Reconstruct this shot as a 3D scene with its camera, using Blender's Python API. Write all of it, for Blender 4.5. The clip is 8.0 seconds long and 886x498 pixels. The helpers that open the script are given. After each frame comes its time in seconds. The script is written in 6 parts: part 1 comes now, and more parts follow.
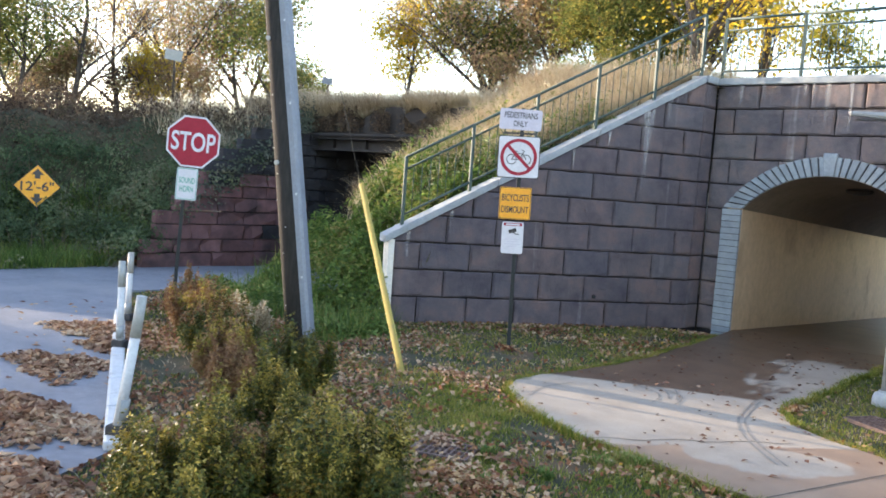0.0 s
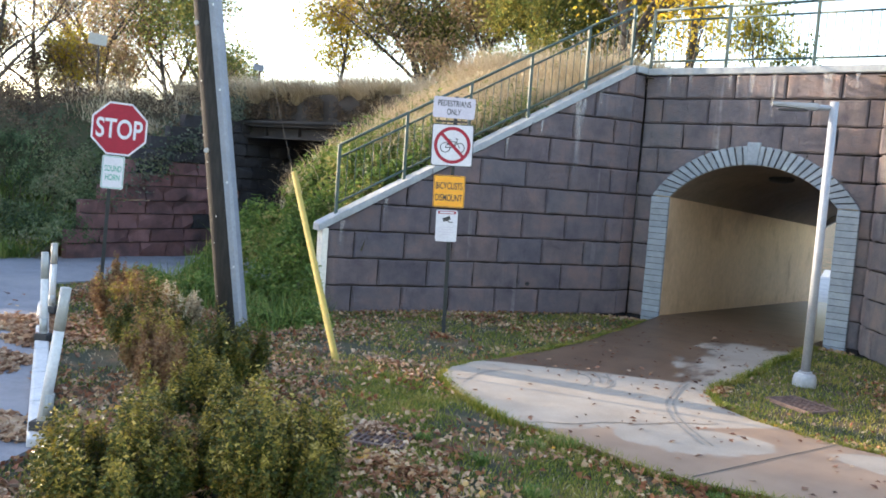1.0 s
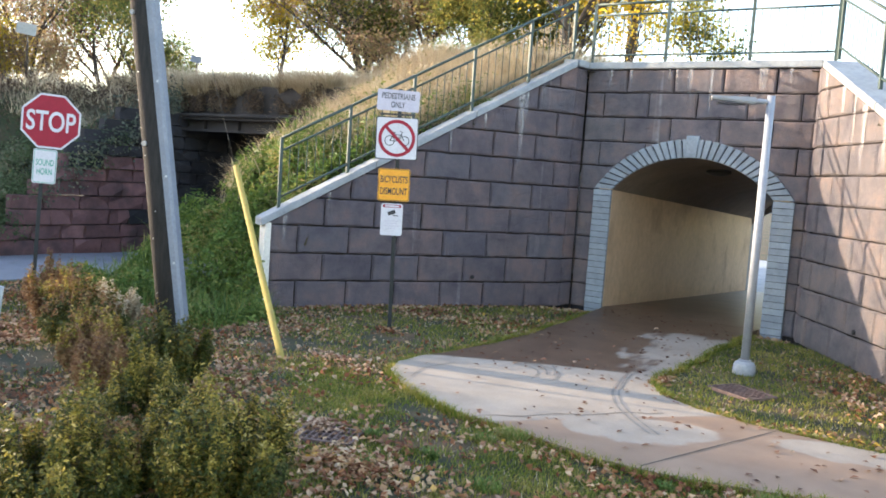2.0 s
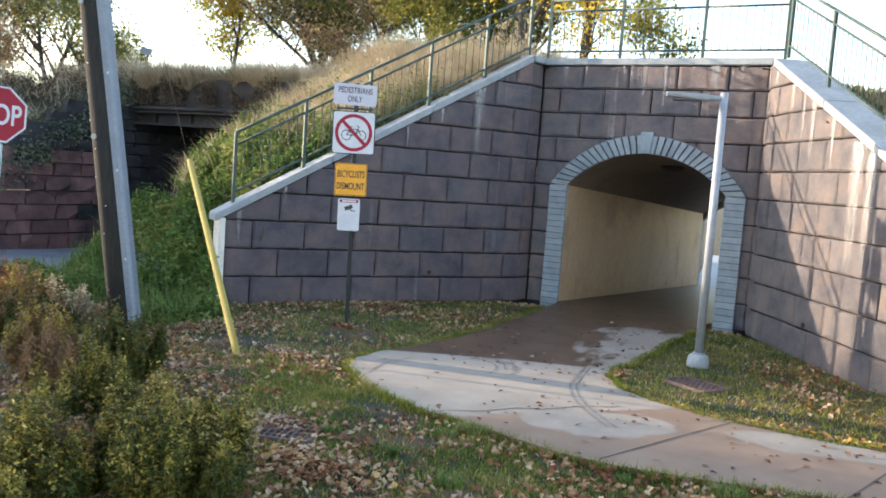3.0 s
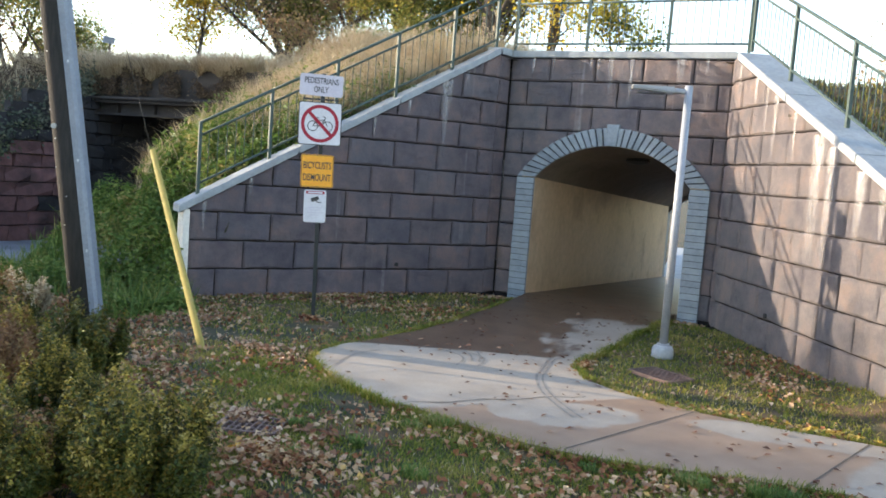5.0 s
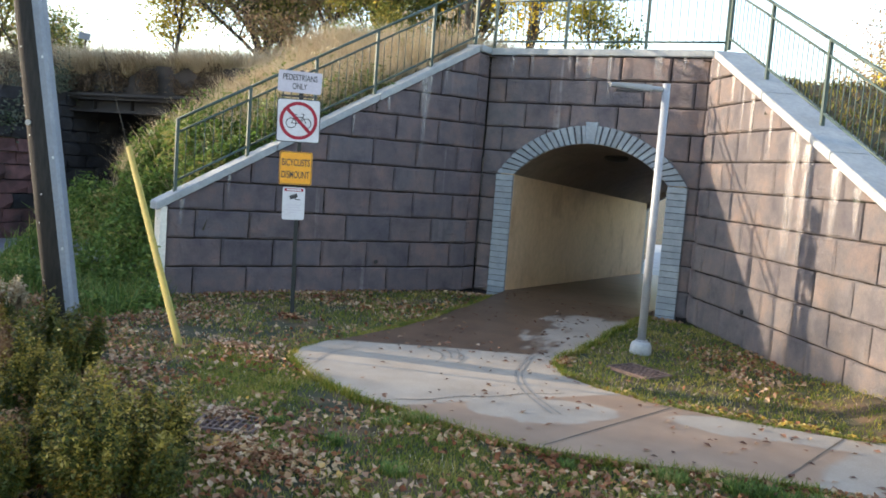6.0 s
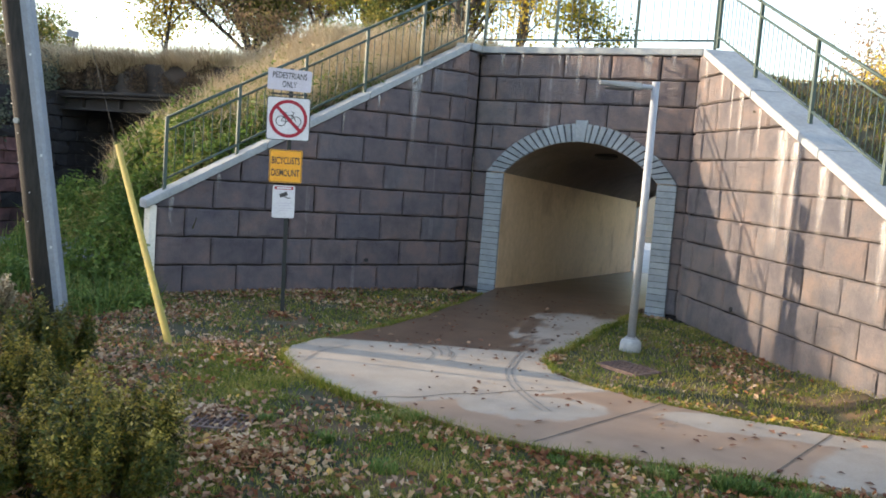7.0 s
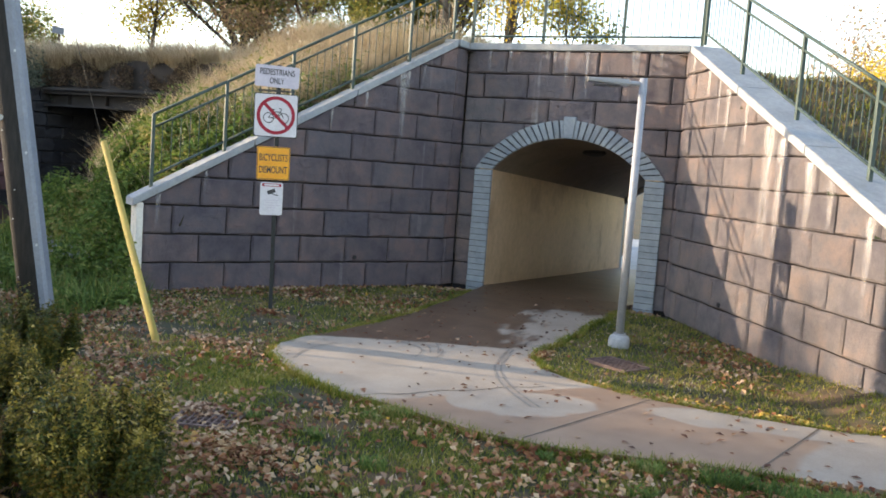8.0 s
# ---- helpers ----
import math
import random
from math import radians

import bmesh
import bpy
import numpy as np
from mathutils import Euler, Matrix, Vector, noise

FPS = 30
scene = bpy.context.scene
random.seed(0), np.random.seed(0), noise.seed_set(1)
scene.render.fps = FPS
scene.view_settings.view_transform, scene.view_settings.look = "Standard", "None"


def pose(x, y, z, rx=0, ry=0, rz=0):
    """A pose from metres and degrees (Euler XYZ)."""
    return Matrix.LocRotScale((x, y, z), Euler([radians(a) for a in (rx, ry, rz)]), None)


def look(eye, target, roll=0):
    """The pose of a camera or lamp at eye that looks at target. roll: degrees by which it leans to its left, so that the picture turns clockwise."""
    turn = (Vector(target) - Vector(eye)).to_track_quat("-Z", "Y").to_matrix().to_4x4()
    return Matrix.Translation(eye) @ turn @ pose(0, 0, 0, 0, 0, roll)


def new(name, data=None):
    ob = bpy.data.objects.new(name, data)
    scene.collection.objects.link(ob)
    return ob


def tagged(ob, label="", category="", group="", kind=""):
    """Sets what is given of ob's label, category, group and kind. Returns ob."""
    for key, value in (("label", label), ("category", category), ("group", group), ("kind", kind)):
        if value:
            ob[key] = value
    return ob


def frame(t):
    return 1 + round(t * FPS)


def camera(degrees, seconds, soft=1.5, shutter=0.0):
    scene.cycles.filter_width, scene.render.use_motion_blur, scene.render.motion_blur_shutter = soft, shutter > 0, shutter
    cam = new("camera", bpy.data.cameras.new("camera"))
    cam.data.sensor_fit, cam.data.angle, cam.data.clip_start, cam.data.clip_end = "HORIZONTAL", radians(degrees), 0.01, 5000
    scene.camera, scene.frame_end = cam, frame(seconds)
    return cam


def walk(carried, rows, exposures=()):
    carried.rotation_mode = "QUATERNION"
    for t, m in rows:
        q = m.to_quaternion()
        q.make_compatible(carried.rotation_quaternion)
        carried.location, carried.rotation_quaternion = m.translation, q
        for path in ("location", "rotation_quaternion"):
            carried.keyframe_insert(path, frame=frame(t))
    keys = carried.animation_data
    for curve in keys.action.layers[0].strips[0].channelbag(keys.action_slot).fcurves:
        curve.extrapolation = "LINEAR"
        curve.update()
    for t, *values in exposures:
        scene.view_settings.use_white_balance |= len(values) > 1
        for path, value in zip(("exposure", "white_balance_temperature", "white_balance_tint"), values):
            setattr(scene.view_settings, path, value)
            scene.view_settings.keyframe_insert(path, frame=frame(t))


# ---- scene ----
cam = camera(55.16, 8.0, soft=1.75)
ROWS = [
    (0, 0.094, -0.056, 2.254, 40.45, -4.27, 4.16), (0.5, 0.094, -0.044, 2.253, 39.33, -4.53, 4.07),
    (1.0, 0.108, -0.050, 2.252, 36.03, -4.73, 4.13), (1.2, 0.100, -0.048, 2.250, 34.70, -4.77, 4.09),
    (2.3, 0.004, -0.030, 2.237, 31.73, -4.89, 3.91), (2.5, -0.011, -0.028, 2.235, 31.42, -4.91, 3.87),
    (3.0, -0.023, -0.028, 2.230, 28.96, -4.95, 4.14), (3.5, -0.020, -0.026, 2.227, 28.40, -5.04, 4.21),
    (4.0, -0.020, -0.006, 2.220, 27.80, -5.16, 4.37), (4.5, -0.017, -0.008, 2.216, 27.38, -5.23, 4.35),
    (6.0, -0.007, -0.004, 2.216, 25.40, -5.35, 4.36), (6.5, -0.002, -0.009, 2.213, 25.06, -5.38, 4.32),
    (7.0, 0.002, -0.010, 2.207, 24.76, -5.39, 4.32), (7.5, 0.005, -0.006, 2.203, 24.23, -5.46, 4.28),
    (8.0, 0.000, 0.000, 2.200, 23.98, -5.52, 4.24)]
walk(cam, [(t, pose(x, y, z, 90 + p, 0, yaw) @ pose(0, 0, 0, 0, 0, lean)) for t, x, y, z, yaw, p, lean in ROWS],
     exposures=[(0, 2.64, 6800, 20), (2.5, 2.72, 6950, 20), (3.0, 2.46, 6750, 17), (4.5, 2.42, 6750, 17), (6.0, 2.30, 6850, 17), (8.0, 2.28, 7250, 20)])

# ---- world and sun ----
SUN_EL, SUN_AZ = radians(11), radians(-104)          # low in the west
world = bpy.data.worlds.new("sky")
scene.world = world
world.use_nodes = True
wn = world.node_tree.nodes
sky = wn.new("ShaderNodeTexSky")
sky.sky_type, sky.sun_disc = "NISHITA", False
sky.sun_elevation, sky.sun_rotation = SUN_EL, SUN_AZ
sky.air_density, sky.dust_density, sky.ozone_density = 1.0, 0.65, 1.2
wn["Background"].inputs["Strength"].default_value = 0.15
world.node_tree.links.new(sky.outputs["Color"], wn["Background"].inputs["Color"])
sun_data = bpy.data.lights.new("sun", "SUN")
sun_data.energy, sun_data.angle, sun_data.color = 2.25, radians(0.6), (1.0, 0.87, 0.64)
sun_ob = new("sun", sun_data)
to_sun = Vector((math.sin(SUN_AZ) * math.cos(SUN_EL), math.cos(SUN_AZ) * math.cos(SUN_EL), math.sin(SUN_EL)))
sun_ob.matrix_world = look(to_sun * 80, (0, 0, 0))


# ---- materials ----
def material(name):
    m = bpy.data.materials.new(name)
    m.use_nodes = True
    return m, m.node_tree.nodes, m.node_tree.links, m.node_tree.nodes["Principled BSDF"]


def noise_node(n, l, coord, scale, detail=5.0, rough=0.6, stretch=None):
    tex = n.new("ShaderNodeTexNoise")
    tex.inputs["Scale"].default_value, tex.inputs["Detail"].default_value = scale, detail
    tex.inputs["Roughness"].default_value = rough
    if stretch:
        mp = n.new("ShaderNodeMapping")
        mp.inputs["Scale"].default_value = stretch
        l.new(coord, mp.inputs["Vector"])
        coord = mp.outputs["Vector"]
    l.new(coord, tex.inputs["Vector"])
    return tex.outputs["Fac"]


def ramp(n, l, fac, stops):
    r = n.new("ShaderNodeValToRGB")
    els = r.color_ramp.elements
    while len(els) < len(stops):
        els.new(0.5)
    for e, (p, c) in zip(els, stops):
        e.position = p
        e.color = (*c, 1) if len(c) == 3 else c
    l.new(fac, r.inputs["Fac"])
    return r.outputs["Color"]


def blend(n, l, fac, a, b, mode="MIX"):
    mx = n.new("ShaderNodeMix")
    mx.data_type, mx.blend_type = "RGBA", mode
    for sock, v in ((mx.inputs[0], fac), (mx.inputs[6], a), (mx.inputs[7], b)):
        if hasattr(v, "is_linked"):
            l.new(v, sock)
        elif isinstance(v, (int, float)):
            sock.default_value = v
        else:
            sock.default_value = (*v, 1)
    return mx.outputs[2]


def gray(v):
    return (v, v, v)


def surface(name, dark, light, scale=3.0, rough=0.8, bump=0.3, bump_scale=30.0, metal=0.0, spread=0.0,
            stain=None, stain_scale=1.0, stain_at=(0.55, 0.7), stretch=None, coat=0.0):
    """Two-tone grain, an optional large stain, relief, and a per-object spread of value."""
    m, n, l, b = material(name)
    co = n.new("ShaderNodeTexCoord").outputs["Object"]
    info = n.new("ShaderNodeObjectInfo").outputs["Random"]
    col = ramp(n, l, noise_node(n, l, co, scale, 6, 0.65, stretch), [(0.3, dark), (0.7, light)])
    fine = ramp(n, l, noise_node(n, l, co, scale * 9, 4, 0.7), [(0.3, gray(0.72)), (0.7, gray(1.15))])
    col = blend(n, l, 0.6, col, fine, "MULTIPLY")
    if stain:
        mask = ramp(n, l, noise_node(n, l, co, stain_scale, 4, 0.6), [(stain_at[0], gray(0)), (stain_at[1], gray(1))])
        col = blend(n, l, mask, col, stain)
    if spread:
        tone = ramp(n, l, info, [(0.0, gray(1 - spread)), (1.0, gray(1 + spread))])
        col = blend(n, l, 1.0, col, tone, "MULTIPLY")
    l.new(col, b.inputs["Base Color"])
    b.inputs["Roughness"].default_value, b.inputs["Metallic"].default_value = rough, metal
    b.inputs["Coat Weight"].default_value = coat
    if bump:
        bp = n.new("ShaderNodeBump")
        bp.inputs["Strength"].default_value, bp.inputs["Distance"].default_value = bump, 0.02
        l.new(noise_node(n, l, co, bump_scale, 6, 0.7), bp.inputs["Height"])
        l.new(bp.outputs["Normal"], b.inputs["Normal"])
    return m


def foliage(name, stops, rough=0.6, through_light=0.35, patch_scale=1.3, mix=(1.3, 0.7, -0.5)):
    """Leaves whose colour varies leaf by leaf and in patches."""
    m, n, l, b = material(name)
    rnd = n.new("ShaderNodeNewGeometry").outputs["Random Per Island"]
    co = n.new("ShaderNodeTexCoord").outputs["Object"]
    patch = noise_node(n, l, co, patch_scale, 3, 0.55)
    add = n.new("ShaderNodeMath")
    add.operation = "MULTIPLY_ADD"
    l.new(patch, add.inputs[0])
    add.inputs[1].default_value = mix[0]
    sub = n.new("ShaderNodeMath")
    sub.operation = "MULTIPLY_ADD"
    l.new(rnd, sub.inputs[0])
    sub.inputs[1].default_value, sub.inputs[2].default_value = mix[1], mix[2]
    l.new(sub.outputs[0], add.inputs[2])
    col = ramp(n, l, add.outputs[0], stops)
    l.new(col, b.inputs["Base Color"])
    b.inputs["Roughness"].default_value = rough
    b.inputs["Specular IOR Level"].default_value = 0.22
    tr = n.new("ShaderNodeBsdfTranslucent")
    l.new(col, tr.inputs["Color"])
    mx = n.new("ShaderNodeMixShader")
    mx.inputs[0].default_value = through_light
    l.new(b.outputs[0], mx.inputs[1])
    l.new(tr.outputs[0], mx.inputs[2])
    l.new(mx.outputs[0], n["Material Output"].inputs["Surface"])
    return m


def block_stone(name, tones):
    """Split-face concrete block: tone by block, mottling, and pale lime streaks that run down from the coping."""
    m, n, l, b = material(name)
    co = n.new("ShaderNodeTexCoord").outputs["Object"]
    info = n.new("ShaderNodeObjectInfo").outputs["Random"]
    base = ramp(n, l, info, tones)
    mott = ramp(n, l, noise_node(n, l, co, 2.2, 6, 0.65), [(0.28, (0.60, 0.61, 0.70)), (0.5, gray(1.0)), (0.70, (1.46, 1.24, 1.08))])
    col = blend(n, l, 1.0, base, mott, "MULTIPLY")
    fine = ramp(n, l, noise_node(n, l, co, 55, 4, 0.7), [(0.3, gray(0.78)), (0.7, gray(1.15))])
    col = blend(n, l, 0.7, col, fine, "MULTIPLY")
    streak = noise_node(n, l, co, 1.0, 3, 0.55, (3.2, 3.2, 0.16))
    broken = noise_node(n, l, co, 7.0, 4, 0.6)
    mul = n.new("ShaderNodeMath")
    mul.operation = "MULTIPLY"
    l.new(ramp(n, l, streak, [(0.66, gray(0)), (0.74, gray(1))]), mul.inputs[0])
    l.new(ramp(n, l, broken, [(0.35, gray(0.1)), (0.6, gray(0.75))]), mul.inputs[1])
    col = blend(n, l, mul.outputs[0], col, (0.55, 0.52, 0.5))
    l.new(col, b.inputs["Base Color"])
    b.inputs["Roughness"].default_value = 0.85
    bp = n.new("ShaderNodeBump")
    bp.inputs["Strength"].default_value, bp.inputs["Distance"].default_value = 0.9, 0.07
    hs = n.new("ShaderNodeMath")
    hs.operation = "MULTIPLY_ADD"
    l.new(noise_node(n, l, co, 5.5, 7, 0.62), hs.inputs[0])
    hs.inputs[1].default_value = 1.6
    l.new(noise_node(n, l, co, 70, 3, 0.7), hs.inputs[2])
    l.new(hs.outputs[0], bp.inputs["Height"])
    l.new(bp.outputs["Normal"], b.inputs["Normal"])
    return m


def wet_concrete(name):
    """Broom-finished path concrete with damp, silty patches."""
    m, n, l, b = material(name)
    co = n.new("ShaderNodeTexCoord").outputs["Object"]
    dry = ramp(n, l, noise_node(n, l, co, 1.4, 7, 0.65), [(0.3, (0.290, 0.240, 0.187)), (0.7, (0.385, 0.328, 0.262))])
    dry = blend(n, l, 0.5, dry, ramp(n, l, noise_node(n, l, co, 60, 3, 0.7), [(0.3, gray(0.75)), (0.7, gray(1.15))]), "MULTIPLY")
    wet = ramp(n, l, noise_node(n, l, co, 2.0, 6, 0.6), [(0.3, (0.088, 0.048, 0.027)), (0.7, (0.158, 0.092, 0.054))])
    sep = n.new("ShaderNodeSeparateXYZ")
    l.new(co, sep.inputs[0])

    def lin(ax, ay, c):
        a = n.new("ShaderNodeMath")
        a.operation = "MULTIPLY_ADD"
        l.new(sep.outputs[0], a.inputs[0])
        a.inputs[1].default_value, a.inputs[2].default_value = ax, c
        q = n.new("ShaderNodeMath")
        q.operation = "MULTIPLY_ADD"
        l.new(sep.outputs[1], q.inputs[0])
        q.inputs[1].default_value = ay
        l.new(a.outputs[0], q.inputs[2])
        return q.outputs[0]

    def plus(a, b2, k):
        q = n.new("ShaderNodeMath")
        q.operation = "MULTIPLY_ADD"
        l.new(b2, q.inputs[0])
        q.inputs[1].default_value = k
        l.new(a, q.inputs[2])
        return q.outputs[0]

    wob = noise_node(n, l, co, 1.1, 8, 0.62)
    def pool(x, y, rx, ry, turn):
        """One inside an elliptic patch with a wavering edge, nought outside."""
        mp = n.new("ShaderNodeMapping")
        mp.vector_type = "TEXTURE"
        mp.inputs["Location"].default_value, mp.inputs["Rotation"].default_value = (x, y, 0), (0, 0, radians(turn))
        mp.inputs["Scale"].default_value = (rx, ry, 1)
        flat = n.new("ShaderNodeVectorMath")
        flat.operation = "MULTIPLY"
        flat.inputs[1].default_value = (1, 1, 0)
        l.new(co, flat.inputs[0])
        l.new(flat.outputs[0], mp.inputs["Vector"])
        g = n.new("ShaderNodeTexGradient")
        g.gradient_type = "SPHERICAL"
        l.new(mp.outputs["Vector"], g.inputs["Vector"])
        return ramp(n, l, plus(g.outputs["Fac"], wob, 1.15), [(0.80, gray(0)), (0.86, gray(1))])

    def pair(op, a, b2):
        q = n.new("ShaderNodeMath")
        q.operation = op
        for k, v in enumerate((a, b2)):
            if isinstance(v, (int, float)):
                q.inputs[k].default_value = v
            else:
                l.new(v, q.inputs[k])
        return q.outputs[0]

    # the puddle that drains towards the tunnel, past a straight construction joint
    deep = plus(lin(-0.47, 1.0, -11.36), wob, 0.08)
    m1 = ramp(n, l, deep, [(0.02, gray(0)), (0.09, gray(1))])
    # drier streaks along the lamp side, in front of the portal
    streaky = noise_node(n, l, co, 1.0, 8, 0.68, (1.9, 0.75, 1.0))
    tongue = plus(lin(-0.75, -0.10, -2.25), streaky, 2.3)
    inner = plus(lin(0.0, 0.9, -11.9), streaky, 1.0)
    m1b = ramp(n, l, pair("MAXIMUM", tongue, inner), [(0.44, gray(0.12)), (0.62, gray(1))])
    wet_mask = pair("MULTIPLY", m1, m1b)
    # silty film between the crack and the far joint, with dried islands in it
    film = plus(lin(1.18, -1.0, 10.98), wob, 0.35)
    m2 = ramp(n, l, film, [(0.14, gray(0)), (0.20, gray(0.85))])
    west = ramp(n, l, plus(lin(-1.0, 0.25, -1.75), wob, 0.3), [(0.16, gray(0.0)), (0.24, gray(1))])
    m2 = pair("MULTIPLY", m2, west)
    for spec in ((-2.42, 7.50, 0.95, 0.55, 28), (-0.55, 8.22, 1.15, 0.42, 8)):
        m2 = pair("MULTIPLY", m2, pair("SUBTRACT", 1.0, pool(*spec)))
    mx_fac = pair("MAXIMUM", wet_mask, m2)
    silt = ramp(n, l, noise_node(n, l, co, 2.0, 6, 0.6), [(0.3, (0.230, 0.140, 0.088)), (0.7, (0.335, 0.218, 0.140))])
    col = blend(n, l, m2, dry, silt)
    col = blend(n, l, wet_mask, col, wet)
    l.new(col, b.inputs["Base Color"])
    l.new(ramp(n, l, mx_fac, [(0.0, gray(0.8)), (1.0, gray(0.46))]), b.inputs["Roughness"])
    bp = n.new("ShaderNodeBump")
    bp.inputs["Strength"].default_value, bp.inputs["Distance"].default_value = 0.12, 0.01
    l.new(noise_node(n, l, co, 90, 4, 0.7), bp.inputs["Height"])
    l.new(bp.outputs["Normal"], b.inputs["Normal"])
    return m


M = {}
M["block"] = block_stone("split_face_block", [(0.0, (0.165, 0.144, 0.165)), (0.3, (0.210, 0.173, 0.183)), (0.55, (0.171, 0.156, 0.183)), (0.8, (0.238, 0.185, 0.189)), (1.0, (0.195, 0.177, 0.198))])
M["block_warm"] = block_stone("split_face_block_pink", [(0.0, (0.192, 0.168, 0.179)), (0.3, (0.244, 0.198, 0.199)), (0.55, (0.203, 0.187, 0.204)), (0.8, (0.261, 0.211, 0.211)), (1.0, (0.225, 0.202, 0.213))])
M["archmortar"] = surface("arch_joint", (0.018, 0.020, 0.024), (0.04, 0.044, 0.05), 8, 0.9, 0.2)
M["block_east"] = block_stone("split_face_block_tan", [(0.0, (0.194, 0.176, 0.186)), (0.3, (0.243, 0.212, 0.214)), (0.55, (0.208, 0.194, 0.207)), (0.8, (0.253, 0.222, 0.221)), (1.0, (0.227, 0.208, 0.217))])


def lime(name):
    """A thin pale deposit that thins out towards its edges and its foot."""
    m, n, l, b = material(name)
    co = n.new("ShaderNodeTexCoord").outputs["Object"]
    b.inputs["Base Color"].default_value = (0.58, 0.56, 0.55, 1)
    b.inputs["Roughness"].default_value = 0.9
    gap = n.new("ShaderNodeBsdfTransparent")
    mx = n.new("ShaderNodeMixShader")
    fade = n.new("ShaderNodeAttribute")
    fade.attribute_name = "fade"
    cover = n.new("ShaderNodeMath")
    cover.operation = "MULTIPLY"
    l.new(fade.outputs["Fac"], cover.inputs[0])
    l.new(ramp(n, l, noise_node(n, l, co, 6.0, 6, 0.75, (3.0, 3.0, 0.5)), [(0.32, gray(0.0)), (0.68, gray(0.85))]), cover.inputs[1])
    l.new(cover.outputs[0], mx.inputs[0])
    l.new(gap.outputs[0], mx.inputs[1])
    l.new(b.outputs[0], mx.inputs[2])
    l.new(mx.outputs[0], n["Material Output"].inputs["Surface"])
    return m


M["lime"] = lime("lime_deposit")
M["mortar"] = surface("dark_joint", (0.012, 0.010, 0.011), (0.028, 0.023, 0.024), 6, 0.95, 0.3)
M["coping"] = surface("coping_concrete", (0.27, 0.295, 0.31), (0.37, 0.395, 0.41), 1.6, 0.85, 0.25, 50, stain=(0.25, 0.26, 0.26), stain_scale=2.5, stain_at=(0.58, 0.75))
M["limewash"] = surface("bare_end_concrete", (0.68, 0.65, 0.58), (0.82, 0.79, 0.72), 2.0, 0.85, 0.3, 40)
M["archbrick"] = surface("grey_painted_brick", (0.20, 0.235, 0.265), (0.32, 0.36, 0.39), 4, 0.75, 0.35, 45, spread=0.1)
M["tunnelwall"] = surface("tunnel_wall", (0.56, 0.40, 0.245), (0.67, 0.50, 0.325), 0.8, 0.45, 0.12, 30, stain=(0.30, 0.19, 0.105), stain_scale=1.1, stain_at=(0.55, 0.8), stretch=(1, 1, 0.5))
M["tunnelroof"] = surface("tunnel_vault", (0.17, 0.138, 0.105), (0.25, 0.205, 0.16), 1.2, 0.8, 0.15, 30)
M["path"] = wet_concrete("path_concrete")
M["joint"] = surface("path_joint", (0.09, 0.072, 0.055), (0.16, 0.13, 0.10), 8, 0.9, 0.2)
M["rubber"] = surface("tyre_rubber_mark", (0.18, 0.158, 0.132), (0.31, 0.272, 0.228), 14, 0.8, 0.0)
M["asphalt"] = surface("asphalt", (0.155, 0.165, 0.19), (0.22, 0.23, 0.26), 1.2, 0.75, 0.35, 120, stain=(0.22, 0.225, 0.24), stain_scale=0.6, stain_at=(0.5, 0.8))
M["soil"] = surface("lawn_soil", (0.022, 0.027, 0.011), (0.055, 0.055, 0.024), 1.1, 0.95, 0.5, 25, stain=(0.125, 0.076, 0.038), stain_scale=1.6, stain_at=(0.48, 0.62))
M["bank"] = surface("bank_soil", (0.05, 0.048, 0.026), (0.10, 0.085, 0.05), 1.0, 0.95, 0.6, 14, stain=(0.035, 0.05, 0.022), stain_scale=0.7, stain_at=(0.45, 0.6))
M["railgreen"] = surface("rail_paint", (0.030, 0.056, 0.050), (0.046, 0.080, 0.070), 12, 0.6, 0.05, 60)
M["galv"] = surface("galvanised_steel", (0.40, 0.43, 0.46), (0.52, 0.55, 0.57), 8, 0.42, 0.05, 60, metal=0.35)
M["lampgrey"] = surface("lamp_grey_paint", (0.26, 0.28, 0.31), (0.33, 0.35, 0.385), 7, 0.4, 0.04, 60)
M["conduit"] = surface("conduit_grey", (0.16, 0.185, 0.225), (0.21, 0.235, 0.275), 3, 0.5, 0.05, 40)
M["polewood"] = surface("creosoted_wood", (0.012, 0.011, 0.010), (0.034, 0.029, 0.025), 5, 0.95, 0.5, 30, stretch=(6, 6, 0.5))
M["yellow"] = surface("yellow_plastic", (0.30, 0.245, 0.06), (0.38, 0.31, 0.085), 3, 0.7, 0.05, 40, stain=(0.28, 0.24, 0.10), stain_scale=4)
M["white"] = surface("white_plastic", (0.46, 0.475, 0.48), (0.58, 0.59, 0.59), 4, 0.5, 0.05, 40, stain=(0.30, 0.30, 0.29), stain_scale=5, stain_at=(0.58, 0.75))
M["band"] = surface("reflective_band", (0.27, 0.28, 0.27), (0.35, 0.36, 0.34), 20, 0.35, 0.05, 90)
M["black"] = surface("black_rubber", (0.018, 0.018, 0.02), (0.04, 0.04, 0.042), 10, 0.7, 0.2)
M["signwhite"] = surface("sign_white", (0.54, 0.53, 0.57), (0.62, 0.61, 0.64), 6, 0.4, 0.0)
M["signpale"] = surface("sign_pale_violet", (0.46, 0.43, 0.51), (0.54, 0.51, 0.58), 6, 0.4, 0.0)
M["signred"] = surface("sign_red", (0.28, 0.003, 0.018), (0.34, 0.006, 0.027), 6, 0.65, 0.0)
M["signorange"] = surface("sign_amber", (0.75, 0.30, 0.01), (0.86, 0.38, 0.02), 6, 0.4, 0.0)
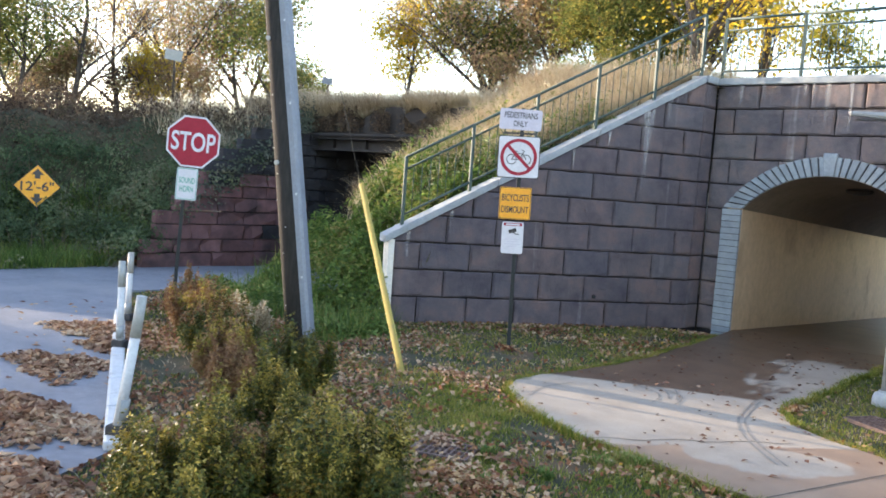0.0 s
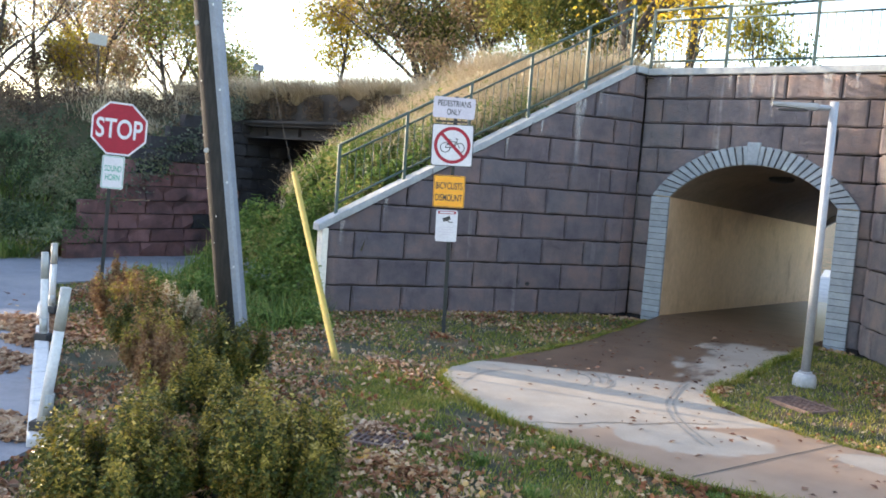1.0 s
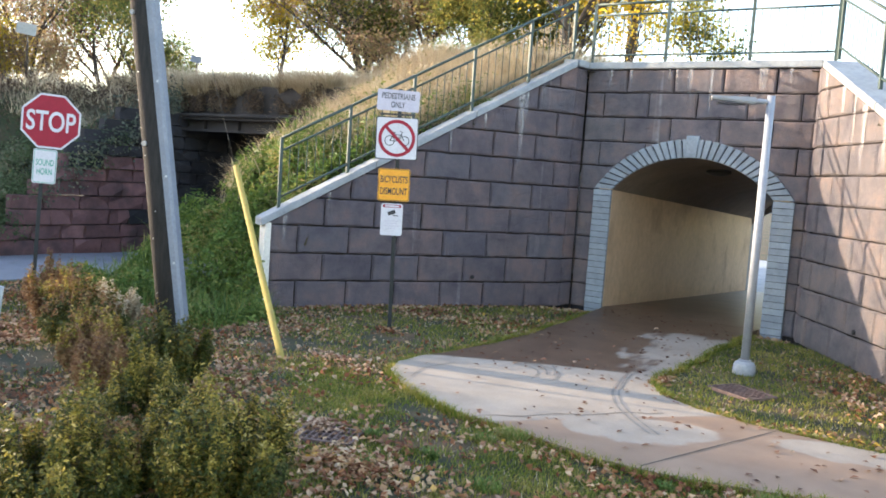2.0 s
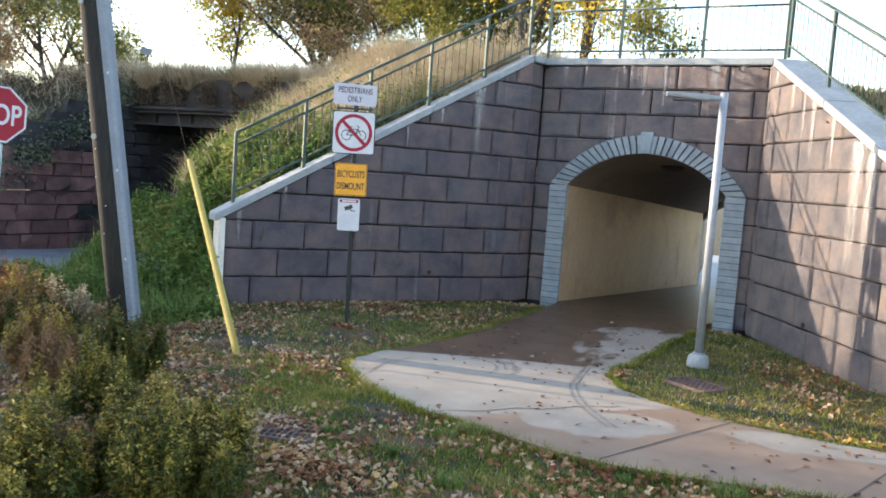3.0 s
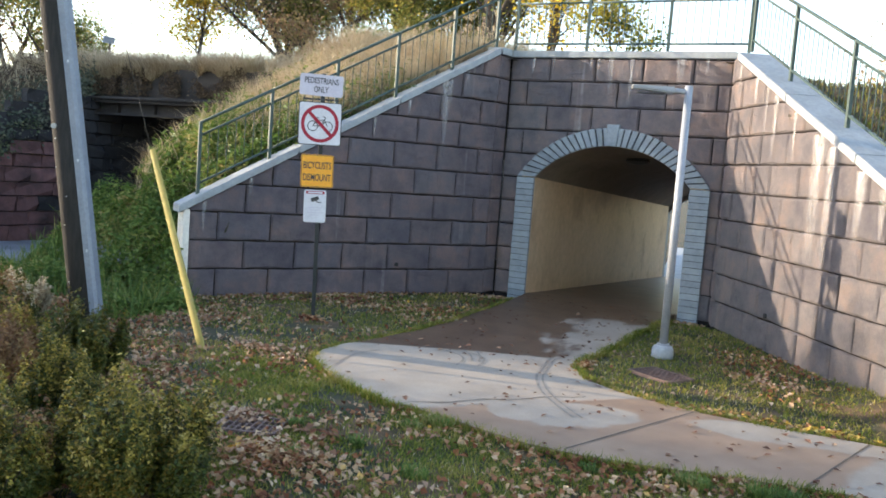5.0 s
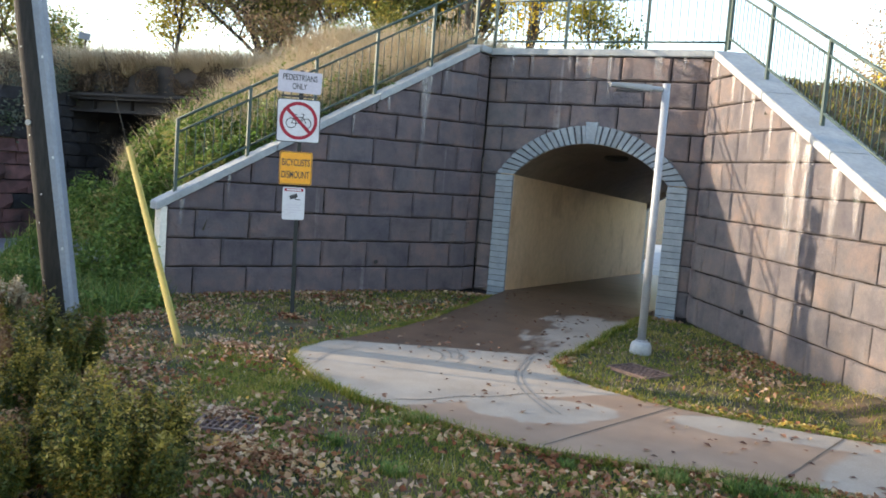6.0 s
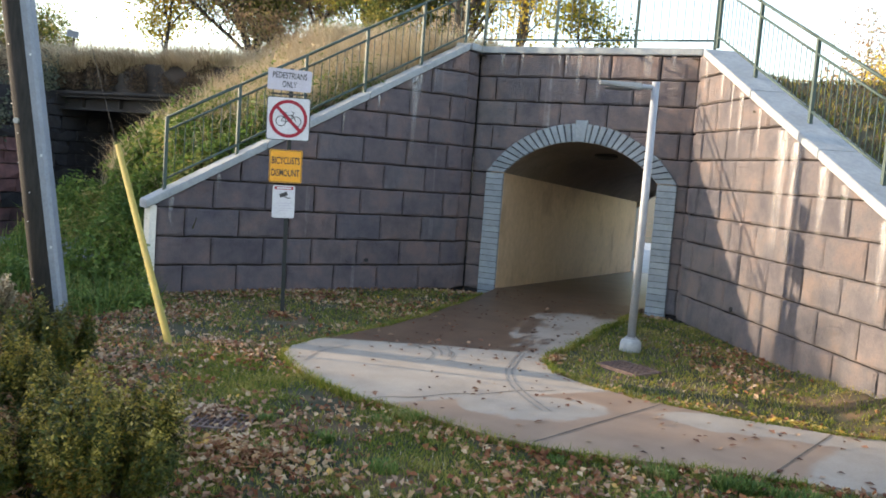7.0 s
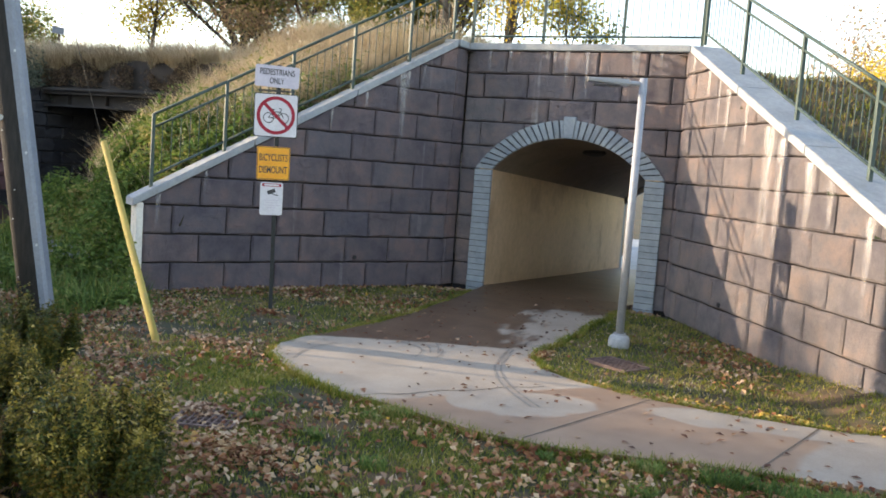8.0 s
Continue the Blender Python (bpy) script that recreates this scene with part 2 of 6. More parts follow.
M["signblack"] = surface("sign_black", (0.02, 0.02, 0.022), (0.035, 0.035, 0.04), 9, 0.45, 0.0)
M["signgreen"] = surface("sign_green_letter", (0.02, 0.26, 0.18), (0.04, 0.34, 0.24), 9, 0.45, 0.0)
M["poststeel"] = surface("dark_sign_post", (0.010, 0.012, 0.012), (0.022, 0.025, 0.024), 14, 0.7, 0.1, 60)
M["redstone"] = surface("red_sandstone", (0.10, 0.05, 0.052), (0.19, 0.095, 0.092), 3.0, 0.9, 0.8, 12, spread=0.22, stain=(0.05, 0.032, 0.034), stain_scale=1.3, stain_at=(0.5, 0.7))
# near-black stone: the shade under the bridge is put into its colour
M["shadestone"] = surface("shade_dark_stone", (0.014, 0.014, 0.017), (0.036, 0.035, 0.04), 3.0, 0.9, 0.8, 12, spread=0.25)
M["girder"] = surface("rusty_dark_steel", (0.012, 0.010, 0.010), (0.03, 0.025, 0.024), 3, 0.75, 0.3, 25, stain=(0.06, 0.05, 0.046), stain_scale=2.2, stain_at=(0.6, 0.72))
M["fascia"] = surface("weathered_bridge_concrete", (0.03, 0.026, 0.026), (0.068, 0.058, 0.055), 1.5, 0.9, 0.5, 14, stretch=(1, 1, 0.4))
M["grate"] = surface("cast_iron", (0.10, 0.062, 0.052), (0.19, 0.125, 0.105), 9, 0.8, 0.3, 40)
M["bark"] = surface("bark", (0.045, 0.036, 0.03), (0.11, 0.09, 0.075), 5, 0.95, 0.8, 18, stretch=(4, 4, 0.7))
M["twig"] = surface("bare_twigs", (0.06, 0.042, 0.03), (0.125, 0.09, 0.065), 9, 0.9, 0.3)
M["fixture"] = surface("dark_luminaire", (0.03, 0.03, 0.03), (0.05, 0.05, 0.05), 9, 0.5, 0.05)

M["grass"] = foliage("lawn_grass", [(0.1, (0.075, 0.115, 0.016)), (0.4, (0.155, 0.195, 0.026)), (0.65, (0.28, 0.26, 0.05)), (1.0, (0.46, 0.35, 0.12))], 0.6, 0.35)
M["drygrass"] = foliage("dry_grass", [(0.1, (0.36, 0.28, 0.185)), (0.4, (0.54, 0.44, 0.30)), (0.75, (0.64, 0.55, 0.40)), (1.0, (0.48, 0.42, 0.25))], 0.75, 0.4)
M["scrub"] = foliage("brown_scrub", [(0.1, (0.06, 0.044, 0.034)), (0.45, (0.125, 0.09, 0.066)), (0.75, (0.20, 0.145, 0.10)), (1.0, (0.10, 0.11, 0.06))], 0.8, 0.3)
M["ivy"] = foliage("bank_ivy", [(0.1, (0.030, 0.054, 0.024)), (0.40, (0.062, 0.10, 0.044)), (0.62, (0.115, 0.155, 0.075)), (0.85, (0.19, 0.19, 0.11)), (1.0, (0.26, 0.22, 0.14))], 0.7, 0.25, 0.9, (2.2, 0.34, -0.78))
M["creeper"] = foliage("pale_creeper", [(0.1, (0.055, 0.075, 0.055)), (0.45, (0.10, 0.125, 0.095)), (0.75, (0.16, 0.17, 0.13)), (1.0, (0.22, 0.20, 0.14))], 0.7, 0.25)
M["weed"] = foliage("green_weeds", [(0.1, (0.055, 0.105, 0.026)), (0.5, (0.12, 0.195, 0.042)), (0.8, (0.225, 0.265, 0.07)), (1.0, (0.36, 0.28, 0.11))], 0.5, 0.35)
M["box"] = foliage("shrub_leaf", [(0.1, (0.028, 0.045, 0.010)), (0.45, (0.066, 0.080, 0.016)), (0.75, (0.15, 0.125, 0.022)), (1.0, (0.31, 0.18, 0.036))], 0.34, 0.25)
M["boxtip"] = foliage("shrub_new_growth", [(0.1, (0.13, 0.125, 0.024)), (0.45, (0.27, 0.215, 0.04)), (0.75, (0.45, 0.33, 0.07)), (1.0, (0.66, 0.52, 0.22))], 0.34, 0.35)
M["rust"] = foliage("rusty_shrub_leaf", [(0.1, (0.14, 0.08, 0.045)), (0.45, (0.27, 0.135, 0.065)), (0.75, (0.32, 0.20, 0.09)), (1.0, (0.19, 0.19, 0.07))], 0.55, 0.3)
M["litter"] = foliage("fallen_leaf", [(0.1, (0.12, 0.042, 0.022)), (0.3, (0.24, 0.085, 0.038)), (0.5, (0.33, 0.16, 0.075)), (0.72, (0.44, 0.28, 0.15)), (0.88, (0.55, 0.40, 0.25)), (1.0, (0.60, 0.33, 0.055))], 0.7, 0.15)
M["dryleaf"] = foliage("curled_dry_leaf", [(0.1, (0.19, 0.09, 0.055)), (0.4, (0.31, 0.175, 0.11)), (0.7, (0.46, 0.31, 0.20)), (1.0, (0.62, 0.47, 0.33))], 0.75, 0.12)
# yellow leaf colour that carries a strip of sunlight on the lawn
M["sunleaf"] = foliage("sunlit_strip_leaf", [(0.1, (0.46, 0.27, 0.05)), (0.5, (0.62, 0.42, 0.08)), (1.0, (0.60, 0.50, 0.22))], 0.65, 0.2)
M["wetleaf"] = foliage("sodden_leaf", [(0.1, (0.07, 0.032, 0.022)), (0.4, (0.15, 0.068, 0.042)), (0.7, (0.26, 0.135, 0.085)), (1.0, (0.46, 0.33, 0.22))], 0.55, 0.08)
M["gold"] = foliage("yellow_tree_leaf", [(0.1, (0.48, 0.32, 0.03)), (0.5, (0.70, 0.52, 0.06)), (1.0, (0.60, 0.54, 0.11))], 0.6, 0.6)
M["olive"] = foliage("olive_tree_leaf", [(0.1, (0.10, 0.14, 0.04)), (0.45, (0.18, 0.21, 0.06)), (0.75, (0.32, 0.29, 0.08)), (1.0, (0.56, 0.42, 0.09))], 0.6, 0.6)
M["brown"] = foliage("brown_tree_leaf", [(0.1, (0.26, 0.17, 0.11)), (0.45, (0.42, 0.28, 0.17)), (0.75, (0.34, 0.31, 0.15)), (1.0, (0.56, 0.40, 0.20))], 0.6, 0.6)


# ---- mesh helpers ----
def link_mesh(name, bm, mat, parent=None, label=""):
    me = bpy.data.meshes.new(name)
    bm.normal_update()
    bm.to_mesh(me)
    bm.free()
    me.materials.append(mat)
    ob = new(name, me)
    ob.parent = parent
    if label:
        ob["label"] = label
    return ob


def part(name, bm, mat, parent, label=""):
    return link_mesh(name, bm, mat, parent, label)


def thing(name, at, label, category, group="", kind=""):
    ob = new(name)
    ob.empty_display_size = 0.1
    ob.location = at
    bpy.context.view_layer.update()
    return tagged(ob, label, category, group, kind)


def under(parent, ob):
    """Parent without moving."""
    ob.parent = parent
    ob.matrix_parent_inverse = parent.matrix_basis.inverted()
    return ob


def wpart(name, bm, mat, parent, label=""):
    """A part whose mesh is in world coordinates."""
    ob = link_mesh(name, bm, mat, None, label)
    return under(parent, ob)


def add_box(bm, c, size, m=None, bevel=0.0):
    g = bmesh.ops.create_cube(bm, size=1.0)
    mat4 = Matrix.Translation(c) @ (m or Matrix()) @ Matrix.Diagonal((*size, 1))
    bmesh.ops.transform(bm, matrix=mat4, verts=g["verts"])
    if bevel:
        es = list({e for v in g["verts"] for e in v.link_edges})
        bmesh.ops.bevel(bm, geom=es, offset=bevel, segments=2, affect="EDGES", profile=0.6)
    return bm


def boxed(c, size, m=None, bevel=0.0):
    return add_box(bmesh.new(), c, size, m, bevel)


def add_tube(bm, pts, radii, sides=8, cap=True):
    pts = [Vector(p) for p in pts]
    if isinstance(radii, (int, float)):
        radii = [radii] * len(pts)
    rings = []
    for i, p in enumerate(pts):
        d = (pts[min(i + 1, len(pts) - 1)] - pts[max(i - 1, 0)]).normalized()
        a = d.orthogonal().normalized() if abs(d.z) > 0.95 else d.cross(Vector((0, 0, 1))).normalized()
        b = d.cross(a)
        rings.append([bm.verts.new(p + (a * math.cos(k * math.tau / sides) + b * math.sin(k * math.tau / sides)) * radii[i]) for k in range(sides)])
    for r0, r1 in zip(rings, rings[1:]):
        for k in range(sides):
            f = bm.faces.new((r0[k], r0[(k + 1) % sides], r1[(k + 1) % sides], r1[k]))
            f.smooth = True
    if cap:
        bm.faces.new(rings[0][::-1])
        bm.faces.new(rings[-1])
    return bm


def tube(pts, radii, sides=8):
    bm = add_tube(bmesh.new(), pts, radii, sides)
    bmesh.ops.recalc_face_normals(bm, faces=bm.faces)
    return bm


def prism(poly, place, depth, bevel=0.0):
    """A polygon in (s, z), set into the world by place(s, z, out), from out=0 to out=depth, with a bevelled front."""
    bm = bmesh.new()
    cs = sum(p[0] for p in poly) / len(poly)
    cz = sum(p[1] for p in poly) / len(poly)
    back = [bm.verts.new(place(s, z, 0)) for s, z in poly]
    if bevel:
        mid = [bm.verts.new(place(s, z, depth - bevel)) for s, z in poly]
        inner = []
        for s, z in poly:
            r = math.hypot(cs - s, cz - z) or 1
            k = min(bevel * 1.5 / r, 0.4)
            inner.append((s + (cs - s) * k, z + (cz - z) * k))
        front = [bm.verts.new(place(s, z, depth)) for s, z in inner]
        rings = [back, mid, front]
    else:
        rings = [back, [bm.verts.new(place(s, z, depth)) for s, z in poly]]
    k = len(poly)
    for a, b in zip(rings, rings[1:]):
        for i in range(k):
            bm.faces.new((a[i], a[(i + 1) % k], b[(i + 1) % k], b[i]))
    bm.faces.new(rings[-1])
    bm.faces.new(rings[0][::-1])
    bmesh.ops.recalc_face_normals(bm, faces=bm.faces)
    return bm


def clip_below(poly, top):
    """Keep the part of a polygon under z = top(s); top is linear."""
    out = []
    for i, a in enumerate(poly):
        b = poly[(i + 1) % len(poly)]
        da, db = top(a[0]) - a[1], top(b[0]) - b[1]
        if da >= 0:
            out.append(a)
        if (da >= 0) != (db >= 0):
            k = da / (da - db)
            out.append((a[0] + (b[0] - a[0]) * k, a[1] + (b[1] - a[1]) * k))
    return out


def raw_mesh(name, verts, faces, mat, parent=None, label="", smooth=False):
    """verts (n,3) and faces (m,3 or m,4) as arrays."""
    me = bpy.data.meshes.new(name)
    nv, (nf, k) = len(verts), faces.shape
    me.vertices.add(nv)
    me.vertices.foreach_set("co", np.ascontiguousarray(verts, dtype=np.float32).ravel())
    me.loops.add(nf * k)
    me.loops.foreach_set("vertex_index", np.ascontiguousarray(faces, dtype=np.int32).ravel())
    me.polygons.add(nf)
    me.polygons.foreach_set("loop_start", np.arange(0, nf * k, k, dtype=np.int32))
    me.polygons.foreach_set("loop_total", np.full(nf, k, dtype=np.int32))
    me.polygons.foreach_set("use_smooth", np.full(nf, smooth))
    me.update(calc_edges=True)
    me.materials.append(mat)
    ob = new(name, me)
    if parent:
        under(parent, ob)
    if label:
        ob["label"] = label
    return ob


RNG = np.random.default_rng(7)


def unit(v):
    return v / np.maximum(np.linalg.norm(v, axis=1, keepdims=True), 1e-9)


def leaves(name, at, size, mat, parent=None, up=0.3, outward=None, aspect=0.55, curl=0.25, label=""):
    """Folded, pointed leaves at the points given; outward: preferred facing."""
    k = len(at)
    nrm = RNG.normal(size=(k, 3))
    nrm[:, 2] += up * 3
    if outward is not None:
        nrm += outward * 2.0
    nrm = unit(nrm)
    axis = unit(np.cross(nrm, RNG.normal(size=(k, 3))))
    side = np.cross(nrm, axis)
    sz = (size * RNG.uniform(0.6, 1.35, k))[:, None]
    w = sz * aspect * 0.5
    tip, tail = at + axis * sz * 0.5, at - axis * sz * 0.5
    lift = nrm * sz * curl
    v = np.stack([tail, at + side * w + lift * 0.8, tip, at - side * w + lift * 0.8, at - lift * 0.1], axis=1).reshape(-1, 3)
    b = (np.arange(k) * 5)[:, None]
    f = np.concatenate([b + [[0, 4, 1]], b + [[1, 4, 2]], b + [[0, 3, 4]], b + [[4, 3, 2]]])
    return raw_mesh(name, v, f, mat, parent, label)


def blades(name, at, height, width, mat, parent=None, lean=0.35, label="", drift=(0, 0)):
    """Tapered, bent grass blades: two quads' worth of triangles each."""
    k = len(at)
    a = RNG.uniform(0, math.tau, k)
    h = (height * RNG.uniform(0.5, 1.3, k))[:, None]
    d = np.stack([np.cos(a), np.sin(a), np.zeros(k)], 1)
    s = np.stack([-np.sin(a), np.cos(a), np.zeros(k)], 1) * (width * RNG.uniform(0.7, 1.3, k))[:, None]
    bend = d * h * (lean * RNG.uniform(0.2, 1.5, k))[:, None] + np.array([drift[0], drift[1], 0]) * h
    mid = at + bend * 0.35 + np.array([0, 0, 1]) * h * 0.6
    tip = at + bend + np.array([0, 0, 1]) * h
    v = np.stack([at - s, at + s, mid + s * 0.8, mid - s * 0.8, tip], 1).reshape(-1, 3)
    b = (np.arange(k) * 5)[:, None]
    f = np.concatenate([b + [[0, 1, 2]], b + [[0, 2, 3]], b + [[3, 2, 4]]])
    return raw_mesh(name, v, f, mat, parent, label)


# ---- plan ----
H = 0.447                       # block course
Z0 = 0.418                      # first bed joint
FRONT_Y = 14.915
L_DIR, L_NRM, L_D, L_S0, L_LEN = (0.520, 0.854), (-0.854, 0.520), 13.066, 3.950, 0.8644
R_DIR, R_NRM, R_D, R_S0, R_LEN = (0.5331, -0.8461), (0.8461, 0.5331), 5.797, -12.7135, 0.8252
L_END, L_CORNER = 3.46, 9.06
R_CORNER, R_END = -13.45, -6.0
F_LEFT, F_RIGHT = -6.40, -2.37
AX, A_HALF, A_OUT, A_SPRING, A_RISE = -4.315, 1.425, 1.765, 2.22, 0.65
GRADE = -0.05                   # the tunnel floor falls away from the portal
T_END = 26.6


def left_at(s, z, out):
    """Left wing wall: out is towards the path."""
    return (L_NRM[0] * (L_D - out) + L_DIR[0] * s, L_NRM[1] * (L_D - out) + L_DIR[1] * s, z)


def right_at(s, z, out):
    return (R_NRM[0] * (R_D - out) + R_DIR[0] * s, R_NRM[1] * (R_D - out) + R_DIR[1] * s, z)


def front_at(s, z, out):
    return (s, FRONT_Y - out, z)


def left_top(s):
    return min(1.57 + 0.5515 * (s - 3.65), 4.54)


def right_top(s):
    return min(4.50 - 0.457 * (s + 13.46), 4.54)


def arc(half, rise, spring):
    r = (half * half + rise * rise) / (2 * rise)
    return r, spring + rise - r


IN_R, IN_C = arc(A_HALF, A_RISE, A_SPRING)
EX_R, EX_C = arc(A_OUT, 0.97, A_SPRING)


def intrados(x):
    d = abs(x - AX)
    return IN_C + math.sqrt(max(IN_R ** 2 - d * d, 0)) if d < A_HALF else -1.0


def smooth(a, b, x):
    t = min(1.0, max(0.0, (x - a) / (b - a)))
    return t * t * (3 - 2 * t)


def swell(x, y):
    """The ground rises a little towards the near end of the east wing."""
    d = R_D - (x * R_NRM[0] + y * R_NRM[1])
    return 0.30 * max(0.0, 1 - abs(d) / 0.6) * smooth(12.5, 8.5, y) if x > -3.5 else 0.0


def low_z(x, y):
    """The lawn and road level, falling through the tunnel."""
    z = -0.015 + 0.022 * noise.noise(Vector((x * 0.4, y * 0.4, 0))) + 0.012 * noise.noise(Vector((x * 1.7, y * 1.7, 3)))
    if y > 14.0:
        z = min(z, 0.0) + GRADE * (min(y, T_END + 3) - 14.0) - 0.06 * min(y - 14.0, 1)
    return z + swell(x, y)


def in_recess(x, y, grow=0.0):
    """In front of the walls (the open forecourt)."""
    return (x * L_NRM[0] + y * L_NRM[1] < L_D + grow or x * L_DIR[0] + y * L_DIR[1] < L_END) and \
           x * R_NRM[0] + y * R_NRM[1] < R_D + grow and y < FRONT_Y + grow


ROAD_L, ROAD_R = -16.3, -12.85


def bank_z(x, y):
    """Height of the railway embankment and the side bank; below zero means none here."""
    n1 = 0.22 * noise.noise(Vector((x * 0.35, y * 0.35, 7))) + 0.10 * noise.noise(Vector((x * 1.1, y * 1.1, 2)))
    far = 4.4 - max(0.0, y - 29.5) * 0.7
    if x > -4.3:
        z = min(1.9 + (y - 10.0) * 0.56 - 0.12, 4.36 - 0.50 * smooth(-2.6, -0.6, x))
    elif x > ROAD_R - 1.5:
        z = min(1.35 + (y - 9.8) * 0.66 - 0.12, 4.36)
        s = x * L_DIR[0] + y * L_DIR[1]
        off = x * L_NRM[0] + y * L_NRM[1] - L_D
        if off > 0:
            z = min(z, left_top(max(s, 3.3)) - 0.14 + 0.25 * off)
        z = min(z, max((y - 9.2) * 0.95, -0.2) + (0.6 if s > L_END + 0.5 and off > 0 else 0))
        z = min(z, (x + 12.95) * 1.55)
        z += 1.5 * n1 * smooth(0.3, 1.5, off)
    else:
        z = -1.0
    if x < ROAD_L:
        foot = -16.9 if y > 6.6 else -16.9 - (6.6 - y) * 1.25
        run = foot - x
        z = min(3.35, max(0.14 * run, 0) + max(run - 1.6, 0) * 1.15 + (min(max((y - 9.0) * 0.75, 0), 3.6) if x < -16.7 else -2))
        z += (2.2 * n1 + 0.3 * noise.noise(Vector((x * 0.8, y * 0.8, 12)))) * smooth(0.2, 1.6, z)
    if y > 29:
        z = min(z, far)
    return z


# ---- ground, road, path ----
def axis_steps(lo, hi, fine_lo, fine_hi, fine, coarse):
    a = list(np.arange(fine_lo, fine_hi + 1e-6, fine))
    v, step = fine_lo, fine
    while v > lo:
        step = min(step * 1.35, coarse)
        v -= step
        a.insert(0, max(v, lo))
    v, step = fine_hi, fine
    while v < hi:
        step = min(step * 1.35, coarse)
        v += step
        a.append(min(v, hi))
    return a


def height_sheet(name, xs, ys, zfun, keep, mat, label, category):
    idx, verts, faces = {}, [], []

    def vid(i, j):
        if (i, j) not in idx:
            idx[i, j] = len(verts)
            verts.append((xs[i], ys[j], zfun(xs[i], ys[j])))
        return idx[i, j]
    for i in range(len(xs) - 1):
        for j in range(len(ys) - 1):
            if keep((xs[i] + xs[i + 1]) / 2, (ys[j] + ys[j + 1]) / 2):
                faces.append((vid(i, j), vid(i + 1, j), vid(i + 1, j + 1), vid(i, j + 1)))
    ob = raw_mesh(name, np.array(verts), np.array(faces), mat, smooth=True)
    return tagged(ob, label, category, kind="structure")


height_sheet("ground", axis_steps(-900, 900, -20, 4, 0.3, 150), axis_steps(-900, 1500, -1, 34, 0.3, 150), low_z,
             lambda x, y: True, M["soil"], "patchy autumn lawn and bare soil", "ground")


def bank_keep(x, y):
    if in_recess(x, y, 0.10) and x > -15:
        return False
    if -16.7 < x < ROAD_R - 0.5:
        return False
    if y > T_END and abs(x - AX) < 9.2:
        return False
    return bank_z(x, y) > -0.12


height_sheet("embankment", axis_steps(-70, 60, -24, 6, 0.25, 6), axis_steps(-12, 37, 6, 24, 0.25, 1.5), lambda x, y: max(bank_z(x, y), -0.3),
             bank_keep, M["bank"], "overgrown railway embankment of brown soil", "embankment")

# the road: from the camera's side past the marker posts, then under the railway
ROAD = [(-2.2, -4.0), (-5.92, 3.20), (-8.76, 4.80), (-11.45, 6.28), (-13.6, 7.7), (-13.4, 9.6), (-12.5, 12.5), (-12.2, 30.0),
        (-16.4, 30.0), (-16.35, 12.0), (-17.0, 9.6), (-17.2, 8.0), (-17.3, 6.6), (-22.0, 3.0), (-30.0, -4.0), (-30.0, -9.0), (-8.0, -9.0)]


def flat_slab(name, outline, z_of, thick, mat, label, category, cell=0.35):
    """A thin slab over an outline, cut into cells so that it follows the ground."""
    bm = bmesh.new()
    vs = [bm.verts.new((x, y, 0)) for x, y in outline]
    bm.faces.new(vs)
    x0, x1 = min(p[0] for p in outline), max(p[0] for p in outline)
    y0, y1 = min(p[1] for p in outline), max(p[1] for p in outline)
    for lo, hi, nrm in ((x0, x1, (1, 0, 0)), (y0, y1, (0, 1, 0))):
        v = lo + cell
        while v < hi:
            geom = list(bm.verts) + list(bm.edges) + list(bm.faces)
            bmesh.ops.bisect_plane(bm, geom=geom, plane_co=(v * nrm[0], v * nrm[1], 0), plane_no=nrm)
            v += cell
    top = list(bm.faces)
    for v in bm.verts:
        v.co.z = z_of(v.co.x, v.co.y)
    bmesh.ops.recalc_face_normals(bm, faces=bm.faces)
    if sum(f.normal.z for f in bm.faces) < 0:
        bmesh.ops.reverse_faces(bm, faces=bm.faces)
    g = bmesh.ops.extrude_face_region(bm, geom=list(bm.faces))
    bmesh.ops.translate(bm, vec=(0, 0, thick), verts=[e for e in g["geom"] if isinstance(e, bmesh.types.BMVert)])
    for f in bm.faces:
        f.smooth = False
    return tagged(link_mesh(name, bm, mat), label, category, kind="structure")


flat_slab("road", ROAD, lambda x, y: max(low_z(x, y), 0.0) - 0.02 if y < 14 else low_z(x, y) - 0.02, 0.045, M["asphalt"], "grey worn asphalt road beside the lawn", "road", 0.9)

PATH_NEAR = [(-5.72, 15.0), (-5.52, 13.2), (-5.42, 11.6), (-5.38, 10.4), (-5.46, 9.3), (-5.60, 8.62), (-5.60, 8.15), (-5.42, 7.72), (-4.95, 7.30), (-4.31, 6.95),
             (-3.83, 6.78), (-3.40, 6.70), (-2.93, 6.57), (-2.39, 6.45), (-1.92, 6.47), (-1.26, 6.62), (-0.63, 6.78), (0.0, 6.95), (0.8, 7.12), (2.2, 7.4), (5.0, 7.9)]
PATH_FAR = [(5.0, 9.9), (2.0, 9.1), (0.74, 8.72), (0.2, 8.55), (-0.58, 8.48), (-1.23, 8.50), (-1.75, 8.60), (-2.22, 8.76), (-2.65, 9.02), (-2.93, 9.43), (-3.05, 9.92), (-3.0, 10.67), (-3.0, 12.2), (-2.97, 13.5), (-2.95, 15.0)]


def path_z(x, y):
    return 0.02 + (GRADE * (y - FRONT_Y) if y > FRONT_Y else 0.0) + (0.015 * noise.noise(Vector((x * 0.5, y * 0.5, 1))))


